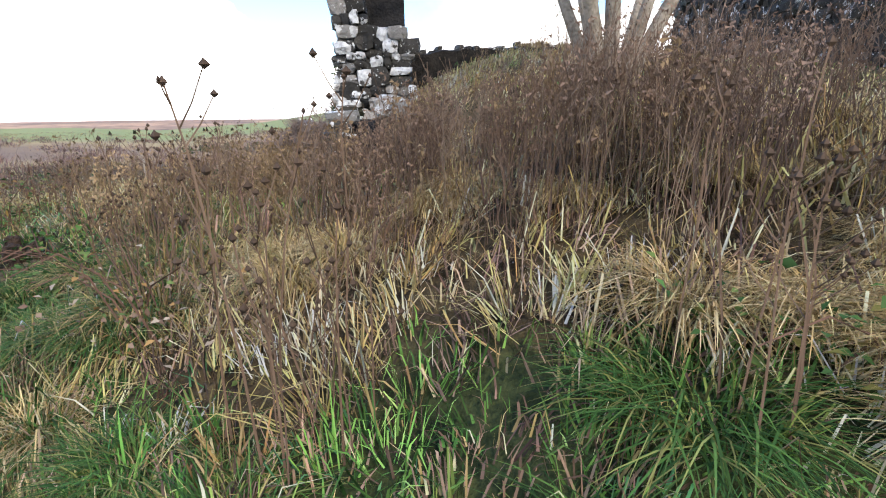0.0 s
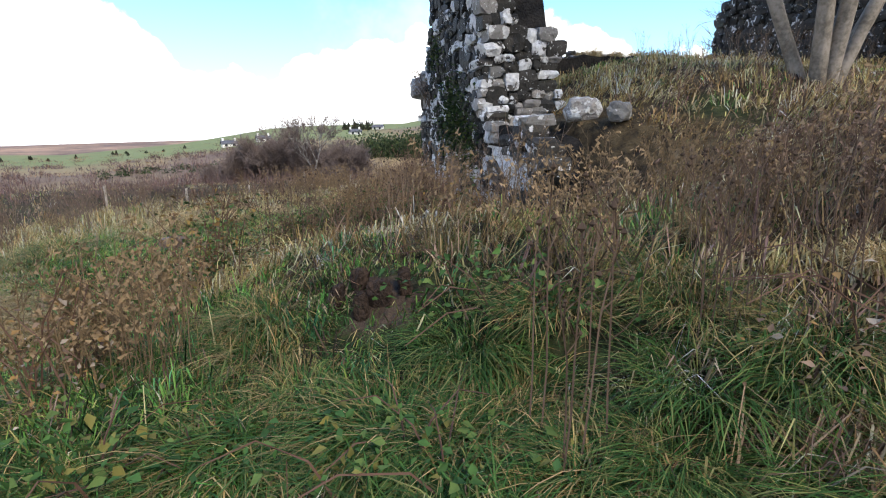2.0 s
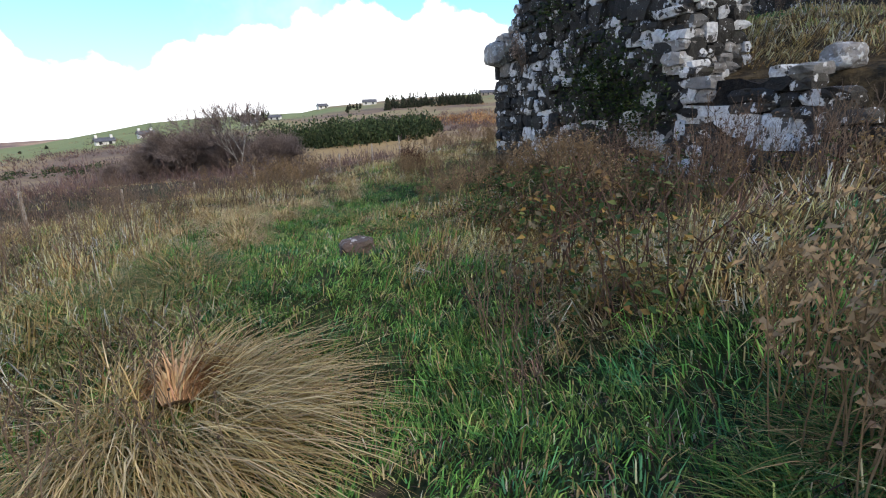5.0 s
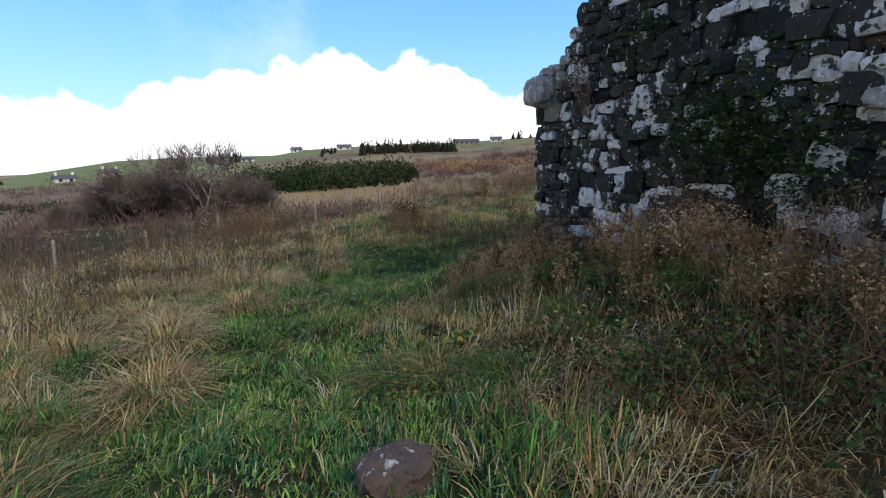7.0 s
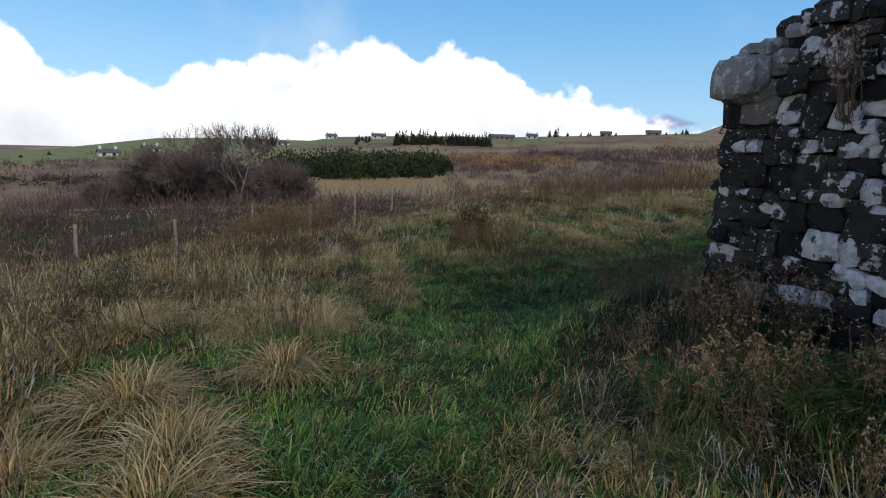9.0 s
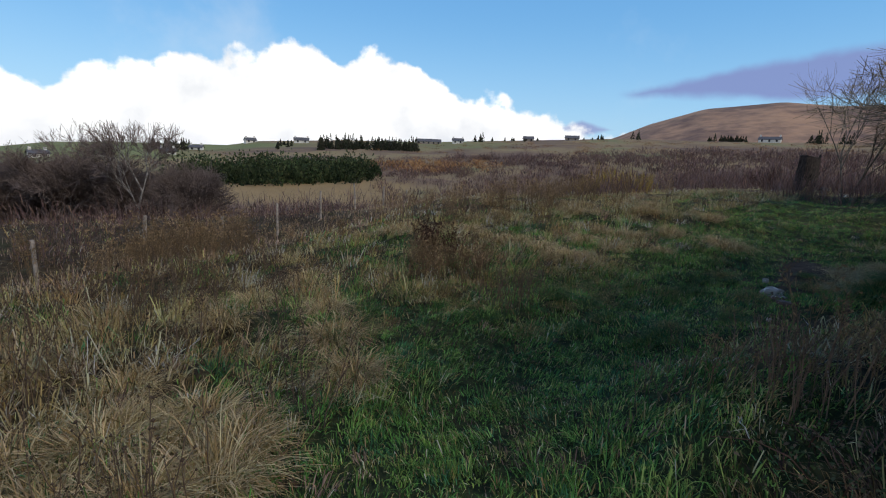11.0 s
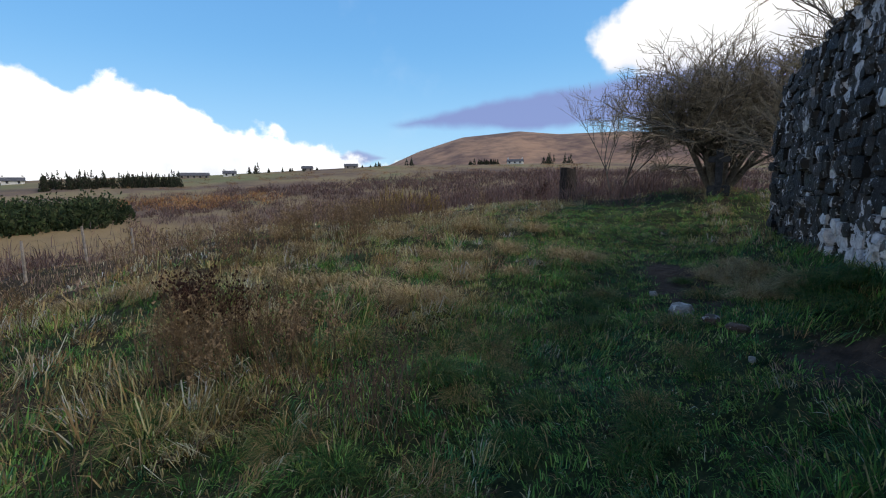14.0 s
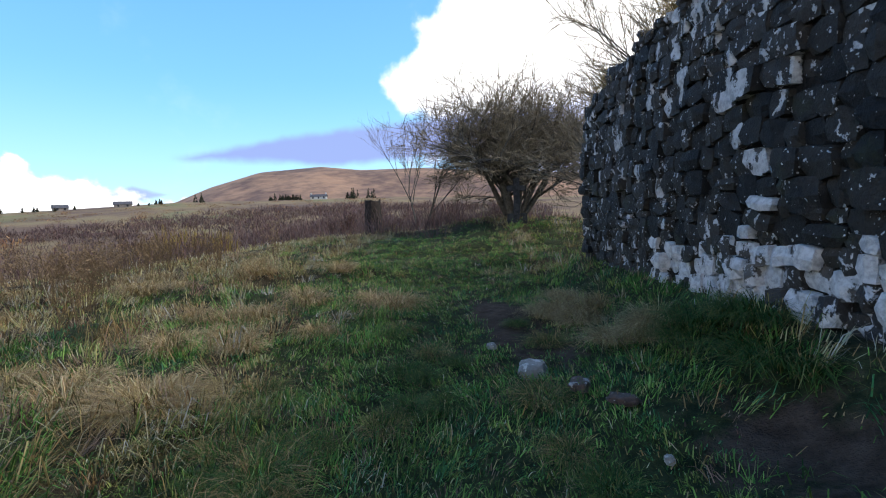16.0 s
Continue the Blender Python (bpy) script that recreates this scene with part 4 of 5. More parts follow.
def dead_weed(seed, stems, tall, head, tone, label, spread=0.22, twigs=5):
    """A dead flower stand: branching stalks with dark seed heads."""
    r = random.Random(seed)
    v, f, hv, hf = [], [], [], []
    for _ in range(stems):
        a, lean = r.uniform(0, 6.28), r.uniform(0.02, 0.3)
        foot = Vector((r.gauss(0, spread * 0.4), r.gauss(0, spread * 0.4), -0.04))
        h = tall * r.uniform(0.6, 1.1)
        pts = [foot + Vector((math.sin(a) * lean * h * t ** 1.5 + r.gauss(0, 0.008), math.cos(a) * lean * h * t ** 1.5 + r.gauss(0, 0.008), h * t)) for t in (0, 0.3, 0.6, 0.85, 1)]
        tube(v, f, pts, 0.0045, 0.0022)
        if head:
            knob(hv, hf, pts[-1], head * r.uniform(0.7, 1.2), r)
        for _ in range(twigs):
            t = r.uniform(0.4, 0.95)
            i = min(3, int(t * 4))
            p = pts[i].lerp(pts[i + 1], t * 4 - i)
            b, ln = r.uniform(0, 6.28), r.uniform(0.06, 0.2) * tall
            q = p + Vector((math.sin(b) * ln * 0.6, math.cos(b) * ln * 0.6, ln * 0.8))
            tube(v, f, [p, p.lerp(q, 0.5) + Vector((0, 0, -ln * 0.06)), q], 0.0025, 0.0014)
            if head:
                knob(hv, hf, q, head * r.uniform(0.5, 1.0), r)
            else:
                for _ in range(3):
                    e = q + Vector([r.gauss(0, 0.018) for _ in range(3)])
                    b0 = len(hv)
                    hv.extend([q[:], (e + Vector((0.012, 0, 0.01)))[:], (e + Vector((-0.004, 0.012, -0.012)))[:]])
                    hf.append((b0, b0 + 1, b0 + 2))
    col = np.tile(np.array(tone) * 1.0, (len(v), 1)) * np.random.default_rng(seed).uniform(0.8, 1.2, (len(v), 1))
    ob = build("dead_weed", v, f, STALK, None, col)
    hc = np.tile(np.array(tone) * (0.55 if head else 1.6), (len(hv), 1)) * np.random.default_rng(seed + 1).uniform(0.7, 1.3, (len(hv), 1))
    tagged(build("seed_spray" if head else "withered_foliage", hv, hf, STALK, ob, hc), kind="stuff")
    return tagged(ob, label, "weed", "dead weeds")


def make_weeds():
    dark = [dead_weed(100 + k, 7, 0.95, 0.013, (0.11, 0.075, 0.055), "stand of dead brown stalks with dark round seed heads") for k in range(4)]
    tall = [dead_weed(110 + k, 9, 1.25, 0.008, (0.17, 0.125, 0.095), "thicket of tall dead stalks with feathery tips", 0.35, 7) for k in range(4)]
    leafy = [dead_weed(120 + k, 9, 0.85, 0, (0.14, 0.1, 0.06), "withered weed with curled brown leaves on its stalks", 0.3, 8) for k in range(4)]
    small = [dead_weed(130 + k, 8, 0.55, 0.009, (0.13, 0.095, 0.07), "short dead stalks with seed heads in the grass", 0.3, 4) for k in range(3)]
    sorrel = [dead_weed(140 + k, 10, 0.9, 0.016, (0.07, 0.035, 0.025), "dark rusty dock stalks thick with seed", 0.3, 14) for k in range(2)]
    thick = [dead_weed(150 + k, 14, 1.2, 0, (0.1, 0.068, 0.052), "dense stand of dark brown dead stalks", 0.4, 4) for k in range(3)]
    # the bank below the low wall and the stub of the tower
    strew(tall, (8.4, -3.4, 2.0, 0.4, -0.1), 40, 21, (0.36, 0.55), 1.6)
    strew_far(tall, (8.6, -2.9, 2.2, 0.4, -0.1), 40, 46, (0.3, 0.46), 1.8)
    strew(thick, (8.6, -3.5, 1.3, 0.35, -0.1), 34, 41, (0.36, 0.55), 1.5)
    strew_far(thick, (8.5, -3.1, 1.6, 0.4, -0.1), 40, 47, (0.32, 0.48), 1.6)
    strew(thick, (7.3, -3.2, 0.9, 0.4, 0.0), 12, 42, (0.35, 0.5), 1.7)
    strew(leafy, (6.6, -3.3, 2.6, 0.6, 0.0), 22, 22, (0.5, 0.8), 1.6)
    strew(dark, (7.6, -4.3, 2.0, 0.4, 0.0), 9, 23, (0.7, 1.0), 1.2)
    strew(dark, (4.2, -1.9, 1.4, 0.8, 0.6), 14, 24, (0.5, 0.8), 1.3)
    strew(leafy, (3.3, 0.4, 0.7, 1.9, 0.52), 26, 25, (0.4, 0.7), 1.0)
    strew_far(leafy, (3.6, 0.2, 0.5, 1.9, 0.52), 40, 48, (0.35, 0.65), 1.2)
    strew(thick, (4.1, -0.2, 0.4, 1.4, 0.52), 12, 45, (0.35, 0.6), 1.3)
    strew(tall, (4.6, -1.6, 0.5, 1.6, 0.52), 12, 26, (0.4, 0.65), 1.3)
    strew(leafy, (3.7, -4.5, 0.4, 0.5, 0.0), 14, 27, (0.55, 0.85), 0.9)
    strew(small, (2.0, -3.2, 1.4, 1.2, 0.6), 14, 28, (0.7, 1.0), 0.7)
    # the slope towards the fence
    strew_far(small, (-3.2, 6.6, 2.4, 4.2, 0.3), 90, 29, (0.7, 1.3), 1.2)
    strew_far(leafy, (-6.8, 15.0, 1.8, 5.5, 0.45), 90, 30, (0.8, 1.4), 1.5)
    strew_far(small, (-1.0, -4.0, 2.0, 2.4, 0.3), 26, 31, (0.7, 1.3), 1.2)
    strew_far(tall, (-3.4, -1.0, 2.2, 4.0, 0.2), 60, 32, (0.6, 0.9), 1.5)
    strew_far(leafy, (3.6, 17.0, 6.0, 2.0, 0.8), 70, 33, (0.8, 1.2), 2.0)
    # clumps beside the way on the far side of the ruin
    strew(sorrel, (0.5, 9.1, 0.35, 0.3, 0.0), 4, 34, (0.75, 1.0), 0.9)
    strew(leafy, (0.5, 8.6, 0.6, 0.7, 0.0), 26, 35, (0.55, 0.85), 0.6)
    strew(small, (1.2, 7.0, 0.35, 0.5, 0.4), 10, 43, (0.7, 1.0), 0.6)
    strew(leafy, (2.7, 2.9, 0.45, 0.9, 0.5), 18, 36, (0.5, 0.8), 0.7)
    strew(leafy, (2.2, 1.6, 0.5, 1.2, 0.3), 14, 40, (0.35, 0.6), 0.9)
    strew(small, (2.1, 3.6, 0.5, 1.0, 0.3), 12, 37, (0.6, 0.9), 0.6)
    strew_far(sorrel, (21.5, 29.5, 1.0, 1.0, 0.0), 3, 38, (1.2, 1.6), 1.0)
    # on the filled ground of the ruin
    strew_far(tall, (8.6, 1.0, 2.0, 2.2, 0.5), 24, 39, (0.25, 0.45), 1.5)
    join_far()
    rest(dark + tall + leafy + small + sorrel + thick)


def leaf_cluster(name, k, box, size, palette, seed, parent=None, mat=None):
    """Broad, folded leaves strewn in a lumpy volume."""
    g = np.random.default_rng(seed)
    c = np.clip(g.normal(0, 0.42, (k, 3)), -0.85, 0.85) * np.array(box)
    c[:, 2] = np.abs(c[:, 2])
    u = g.normal(0, 1, (k, 3)); u[:, 2] *= 0.5
    u /= np.linalg.norm(u, axis=1)[:, None]
    n = g.normal(0, 0.5, (k, 3)) + np.array([0, 0, 1.0])
    s = np.cross(u, n)
    s /= np.linalg.norm(s, axis=1)[:, None]
    n = np.cross(s, u)
    ln = (size * 0.55 * g.uniform(0.5, 1.3, k))[:, None]
    v = np.stack([c - u * ln, c - u * ln * 0.2 + s * ln * 0.62 + n * ln * 0.22, c + u * ln - n * ln * 0.2, c - u * ln * 0.2 - s * ln * 0.62 + n * ln * 0.22], 1).reshape(-1, 3)
    i = np.arange(k)[:, None] * 4
    tris = np.concatenate([i + np.array([[0, 1, 2]]), i + np.array([[0, 2, 3]])])
    pal = np.array(palette)
    col = np.repeat(pal[g.integers(0, len(pal), k)] * g.uniform(0.75, 1.25, (k, 1)), 4, 0)
    return fast_mesh(name, v, np.zeros((0, 4), int), tris, mat or GRASS, col, parent)


def bramble(x, y, box, leaves, seed, label, palette, size=0.035):
    r = random.Random(seed)
    ob = new("bramble")
    ob.empty_display_size = 0.1
    for _ in range(max(8, leaves // 22)):
        v, f = [], []
        a, reach, h = r.uniform(0, 6.28), r.uniform(0.5, 1.1) * box[0], r.uniform(0.5, 1.2) * box[2]
        p0 = Vector((r.gauss(0, box[0] * 0.2), r.gauss(0, box[1] * 0.2), -0.05))
        d = Vector((math.sin(a), math.cos(a), 0)) * reach
        tube(v, f, [p0, p0 + d * 0.25 + Vector((0, 0, h * 0.7)), p0 + d * 0.6 + Vector((0, 0, h)), p0 + d + Vector((0, 0, h * 0.8))], 0.005, 0.002)
        build("cane", v, f, STALK, ob, np.tile((0.1, 0.06, 0.045), (len(v), 1)))
    tagged(leaf_cluster("foliage", int(leaves * 1.8), box, size, palette, seed, ob), kind="stuff")
    ob.matrix_basis = ground_pose(x, y)
    return tagged(ob, label, "bramble", "brambles")


def make_brambles():
    mixed = [(0.04, 0.08, 0.025), (0.03, 0.06, 0.02), (0.1, 0.12, 0.04), (0.2, 0.13, 0.04), (0.14, 0.085, 0.035), (0.13, 0.11, 0.07)]
    green = [(0.05, 0.11, 0.03), (0.035, 0.08, 0.025), (0.09, 0.14, 0.04), (0.15, 0.14, 0.04)]
    brown = [(0.2, 0.14, 0.1), (0.3, 0.25, 0.2), (0.12, 0.08, 0.06), (0.25, 0.15, 0.06), (0.08, 0.12, 0.04)]
    bramble(2.95, -2.75, (0.5, 0.6, 0.85), 420, 1, "half-leafless bramble with yellowing leaves beside the way", mixed, 0.045)
    bramble(3.35, -3.3, (0.6, 0.5, 0.7), 380, 2, "bramble thicket with green and yellow leaves", mixed, 0.04)
    bramble(3.75, -4.75, (0.4, 0.4, 0.6), 260, 3, "withered bramble with curled grey-brown leaves", brown, 0.03)
    bramble(4.4, -5.1, (0.5, 0.35, 0.25), 160, 4, "low bramble with broad green leaves in the grass", green, 0.045)
    bramble(5.4, -4.9, (0.6, 0.3, 0.25), 140, 5, "low bramble with broad green leaves in the grass", green, 0.04)
    bramble(7.0, -4.4, (0.7, 0.3, 0.4), 160, 6, "withered bramble with curled grey-brown leaves", brown, 0.03)
    bramble(9.3, -4.2, (0.6, 0.3, 0.25), 90, 7, "low bramble with broad green leaves in the grass", green, 0.04)
    bramble(1.35, -0.9, (0.4, 0.3, 0.2), 150, 8, "patch of broad-leaved weeds in the trodden grass", green, 0.03)
    bramble(2.4, -0.6, (0.5, 0.6, 0.4), 200, 9, "withered bramble with curled grey-brown leaves", brown + green, 0.03)
    bramble(1.9, 3.0, (0.5, 0.6, 0.25), 200, 10, "low dark bramble at the foot of the wall", [(0.05, 0.08, 0.035), (0.09, 0.1, 0.05), (0.12, 0.09, 0.06)], 0.025)
    bramble(1.6, -0.1, (0.3, 0.28, 0.16), 60, 12, "patch of dock with yellow and rusty leaves", [(0.26, 0.2, 0.04), (0.22, 0.09, 0.035), (0.05, 0.1, 0.025), (0.07, 0.13, 0.03)], 0.06)
    bramble(5.6, -3.9, (0.7, 0.35, 0.3), 200, 13, "broad green dock leaves in long grass", green[:3], 0.045)
    # dark leaves, toned down further to carry part of the wall's shade
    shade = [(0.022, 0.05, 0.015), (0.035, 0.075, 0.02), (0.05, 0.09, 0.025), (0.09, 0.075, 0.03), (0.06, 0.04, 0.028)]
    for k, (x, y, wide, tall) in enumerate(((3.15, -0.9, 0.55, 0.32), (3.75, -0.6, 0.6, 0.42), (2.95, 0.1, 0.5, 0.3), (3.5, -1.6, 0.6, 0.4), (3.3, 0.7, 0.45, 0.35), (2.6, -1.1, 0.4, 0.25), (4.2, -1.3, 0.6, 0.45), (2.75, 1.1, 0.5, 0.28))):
        bramble(x, y, (wide, wide * 0.9, tall), 520, 60 + k, "dark green bramble below the wall, leaf tones deepened for its shade", shade, 0.035)
    bramble(4.9, -2.2, (0.6, 0.4, 0.4), 160, 11, "bramble with yellowing leaves below the low wall", mixed, 0.035)


def make_ivy():
    r = np.random.default_rng(5)
    for s0, z0, k, box in ((2.6, 2.25, 1500, (0.8, 0.6)), (3.3, 1.9, 700, (0.5, 0.5)), (1.6, 3.3, 260, (0.5, 0.3))):
        s, z = s0 + r.normal(0, 0.5, k) * box[0], z0 + r.normal(0, 0.5, k) * box[1]
        ob = leaf_cluster("ivy", k, (0.01, 0.01, 0.01), 0.05, [(0.03, 0.055, 0.018), (0.05, 0.08, 0.025), (0.025, 0.04, 0.018), (0.08, 0.1, 0.03)], int(s0 * 10))
        co = np.zeros(k * 12, np.float32)
        ob.data.vertices.foreach_get("co", co)
        co = co.reshape(k, 4, 3)
        out = 0.07 + r.random(k) * 0.09
        q = CORNER + W_DIR * s[:, None] - W_IN * out[:, None]
        co[:, :, 0] += q[:, :1]
        co[:, :, 1] += q[:, 1:]
        co[:, :, 2] += z[:, None]
        ob.data.vertices.foreach_set("co", co.ravel())
        tagged(ob, "dark green ivy creeping on the rubble wall", "ivy")


# ---- trees ----
def tree_parts(seed, trunks, height_m, spread, depth, r0, twig_len, droop=0.0, sides=4, first=0.25, kids=(3, 4), fine=0.003):
    """Vertex and face lists of wood and of fine twigs for a bare tree."""
    r = random.Random(seed)
    wood, twig = ([], []), ([], [])

    def grow(p, d, ln, rad, level):
        bend = Vector([r.gauss(0, 0.16) for _ in range(3)])
        mid = p + d * ln * 0.5 + bend * ln * 0.14
        end = p + (d + bend * 0.5).normalized() * ln
        tgt = twig if level >= depth - 1 else wood
        tube(*tgt, [p, mid, end], max(rad, fine), max(rad * 0.62, fine * 0.7), sides if level < 2 else 3)
        if level >= depth:
            return
        n = r.randint(*kids)
        for k in range(n):
            t = 1.0 if k == 0 else r.uniform(0.35, 0.95)
            q = p.lerp(mid, t * 2) if t < 0.5 else mid.lerp(end, t * 2 - 1)
            ax = Vector([r.gauss(0, 1) for _ in range(3)]).normalized()
            nd = (d + ax * spread * r.uniform(0.5, 1.1) + Vector((0, 0, 0.1 - droop))).normalized()
            grow(q, nd, ln * r.uniform(0.62, 0.85) if level < depth - 1 else twig_len * r.uniform(0.5, 1.2), rad * r.uniform(0.5, 0.66), level + 1)

    for k in range(trunks):
        a = 6.283 * k / trunks + r.uniform(-0.4, 0.4)
        lean = r.uniform(0.15, 0.55) if trunks > 1 else 0.06
        d = Vector((math.sin(a) * lean, math.cos(a) * lean, 1)).normalized()
        grow(Vector((math.sin(a) * 0.12, math.cos(a) * 0.12, -0.15)) if trunks > 1 else Vector((0, 0, -0.15)), d, height_m * first * r.uniform(0.85, 1.15), r0 * r.uniform(0.8, 1.1), 0)
    return wood, twig


def bare_tree(name, x, y, label, bark, z=None, wider=1.0, twigs=None, **kw):
    wood, twig = tree_parts(**kw)
    ob = new(name)
    ob.empty_display_size = 0.2
    build("trunk", *wood, bark, ob, smooth=True)
    build("crown", *twig, twigs or TWIG, ob)
    m = ground_pose(x, y)
    if z is not None:
        m.translation.z = z
    ob.matrix_basis = m
    ob.scale = (wider, wider, 1)
    return tagged(ob, label, "tree")


def make_trees():
    bare_tree("hawthorn_tree", 17.6, 14.9, "broad bare hawthorn tree with a dense twiggy crown", BARK, wider=1.4, seed=4, trunks=8, height_m=6.6, spread=1.05, depth=6, r0=0.11, twig_len=0.42, first=0.25, kids=(3, 4), fine=0.007)
    bare_tree("birch_sapling", 16.4, 18.6, "slender bare birch beside a hawthorn", BARK, seed=6, trunks=2, height_m=6.4, spread=0.5, depth=5, r0=0.045, twig_len=0.45, first=0.33)
    bare_tree("hawthorn_tree", 11.9, 7.35, "bare thorn tree standing behind the ruined wall", BARK, seed=12, trunks=4, height_m=5.4, spread=0.75, depth=6, r0=0.11, twig_len=0.28, first=0.36, fine=0.006)
    bare_tree("ash_tree", 8.15, 0.0, "many-stemmed bare grey tree on the bank of the ruin", GREY_STEM, seed=23, trunks=7, height_m=7.5, spread=0.6, depth=5, r0=0.08, twig_len=0.4, sides=7, first=0.34, kids=(3, 3))
    bare_tree("birch_tree", -16.4, 30.8, "bare birch with a pale trunk in the scrub", BIRCH, twigs=SCRUB_TWIG, seed=15, trunks=1, height_m=7.0, spread=0.75, depth=6, r0=0.085, twig_len=0.45, first=0.36, fine=0.011)
    for x, y, h, k in ((-20.5, 31.5, 6.6, 17), (-22.4, 35.0, 6.4, 19), (-18.6, 33.6, 5.4, 21), (-24.0, 32.0, 5.2, 25), (-14.2, 33.0, 4.6, 27), (-27.5, 33.0, 4.2, 29)):
        bare_tree("willow_tree", x, y, "bare many-stemmed willow standing above the scrub", SCRUB_TWIG, twigs=SCRUB_TWIG, wider=1.1, seed=k, trunks=8, height_m=h, spread=0.85, depth=5, r0=0.07, twig_len=0.55, first=0.27, kids=(4, 5), fine=0.009)



# ---- the valley ----
def polar(az, dist):
    a = np.radians(az)
    return np.sin(a) * dist, np.cos(a) * dist


def bushes(name, centres, tall, wide, per, w, palette, label, seed, shape="brush", kind="stuff", mat=None):
    """Many bushes in one mesh: brush of upright twigs, or rounded evergreen heaps."""
    global rng
    rng = np.random.default_rng(seed)
    x, y, size = (np.repeat(c, per) for c in centres)
    k = len(x)
    a = rng.random(k) * 6.283
    if shape == "brush":
        e, rr = np.arccos(rng.random(k)), np.sqrt(rng.uniform(0.02, 1.0, k))
        rr = rr * (1 + 0.25 * np.sin(a * 3 + x) * np.sin(e * 4 + y))
        p = np.stack([x + np.sin(a) * np.sin(e) * rr * wide * 0.55 * size, y + np.cos(a) * np.sin(e) * rr * wide * 0.55 * size, height(x, y) + np.cos(e) * rr * tall * 0.75 * size - 0.1], 1)
        h = tall * size * rng.uniform(0.12, 0.42, k)
        reach = wide * 0.22 * size * rng.uniform(0.0, 1.0, k)
    elif shape == "cone":
        t = rng.random(k) ** 1.2
        lift = tall * size * np.repeat(rng.uniform(0.6, 1.2, len(centres[0])), per)
        rad = (1 - t) * rng.uniform(0.2, 1.0, k) * wide * 0.5 * size
        p = np.stack([x + np.sin(a) * rad, y + np.cos(a) * rad, height(x, y) + t * lift - 0.3], 1)
        h = np.full(k, 0.5) * (1 - t) + 0.4
        reach = rng.uniform(0.2, 0.7, k) * (1 - t)
    else:
        e = np.arccos(rng.random(k))
        rr = rng.uniform(0.75, 1.0, k) * (1 + 0.2 * np.sin(a * 3 + x) * np.sin(e * 4 + y))
        p = np.stack([x + np.sin(a) * np.sin(e) * rr * wide * size, y + np.cos(a) * np.sin(e) * rr * wide * size, height(x, y) + np.cos(e) * rr * tall * size - 0.3], 1)
        h = rng.uniform(0.2, 0.8, k) * tall * 0.22
        reach = rng.uniform(0.1, 0.6, k) * wide * 0.3
    tone = np.repeat(rng.uniform(0.7, 1.3, len(centres[0])), per)[:, None]
    b = blades(p, a, h, reach, w * rng.uniform(0.5, 1.4, k), pick(palette, k) * tone, rng.random(k) * 6.28)
    return tagged(fast_mesh(name, *b[:3], mat or STALK, b[3]), label, "bushes", kind=kind)


def field(n, az, dist, seed, size=(0.6, 1.3)):
    g = np.random.default_rng(seed)
    a, d = g.uniform(*az, n), np.sqrt(g.uniform(dist[0] ** 2, dist[1] ** 2, n))
    x, y = polar(a, d)
    return x, y, g.uniform(*size, n)


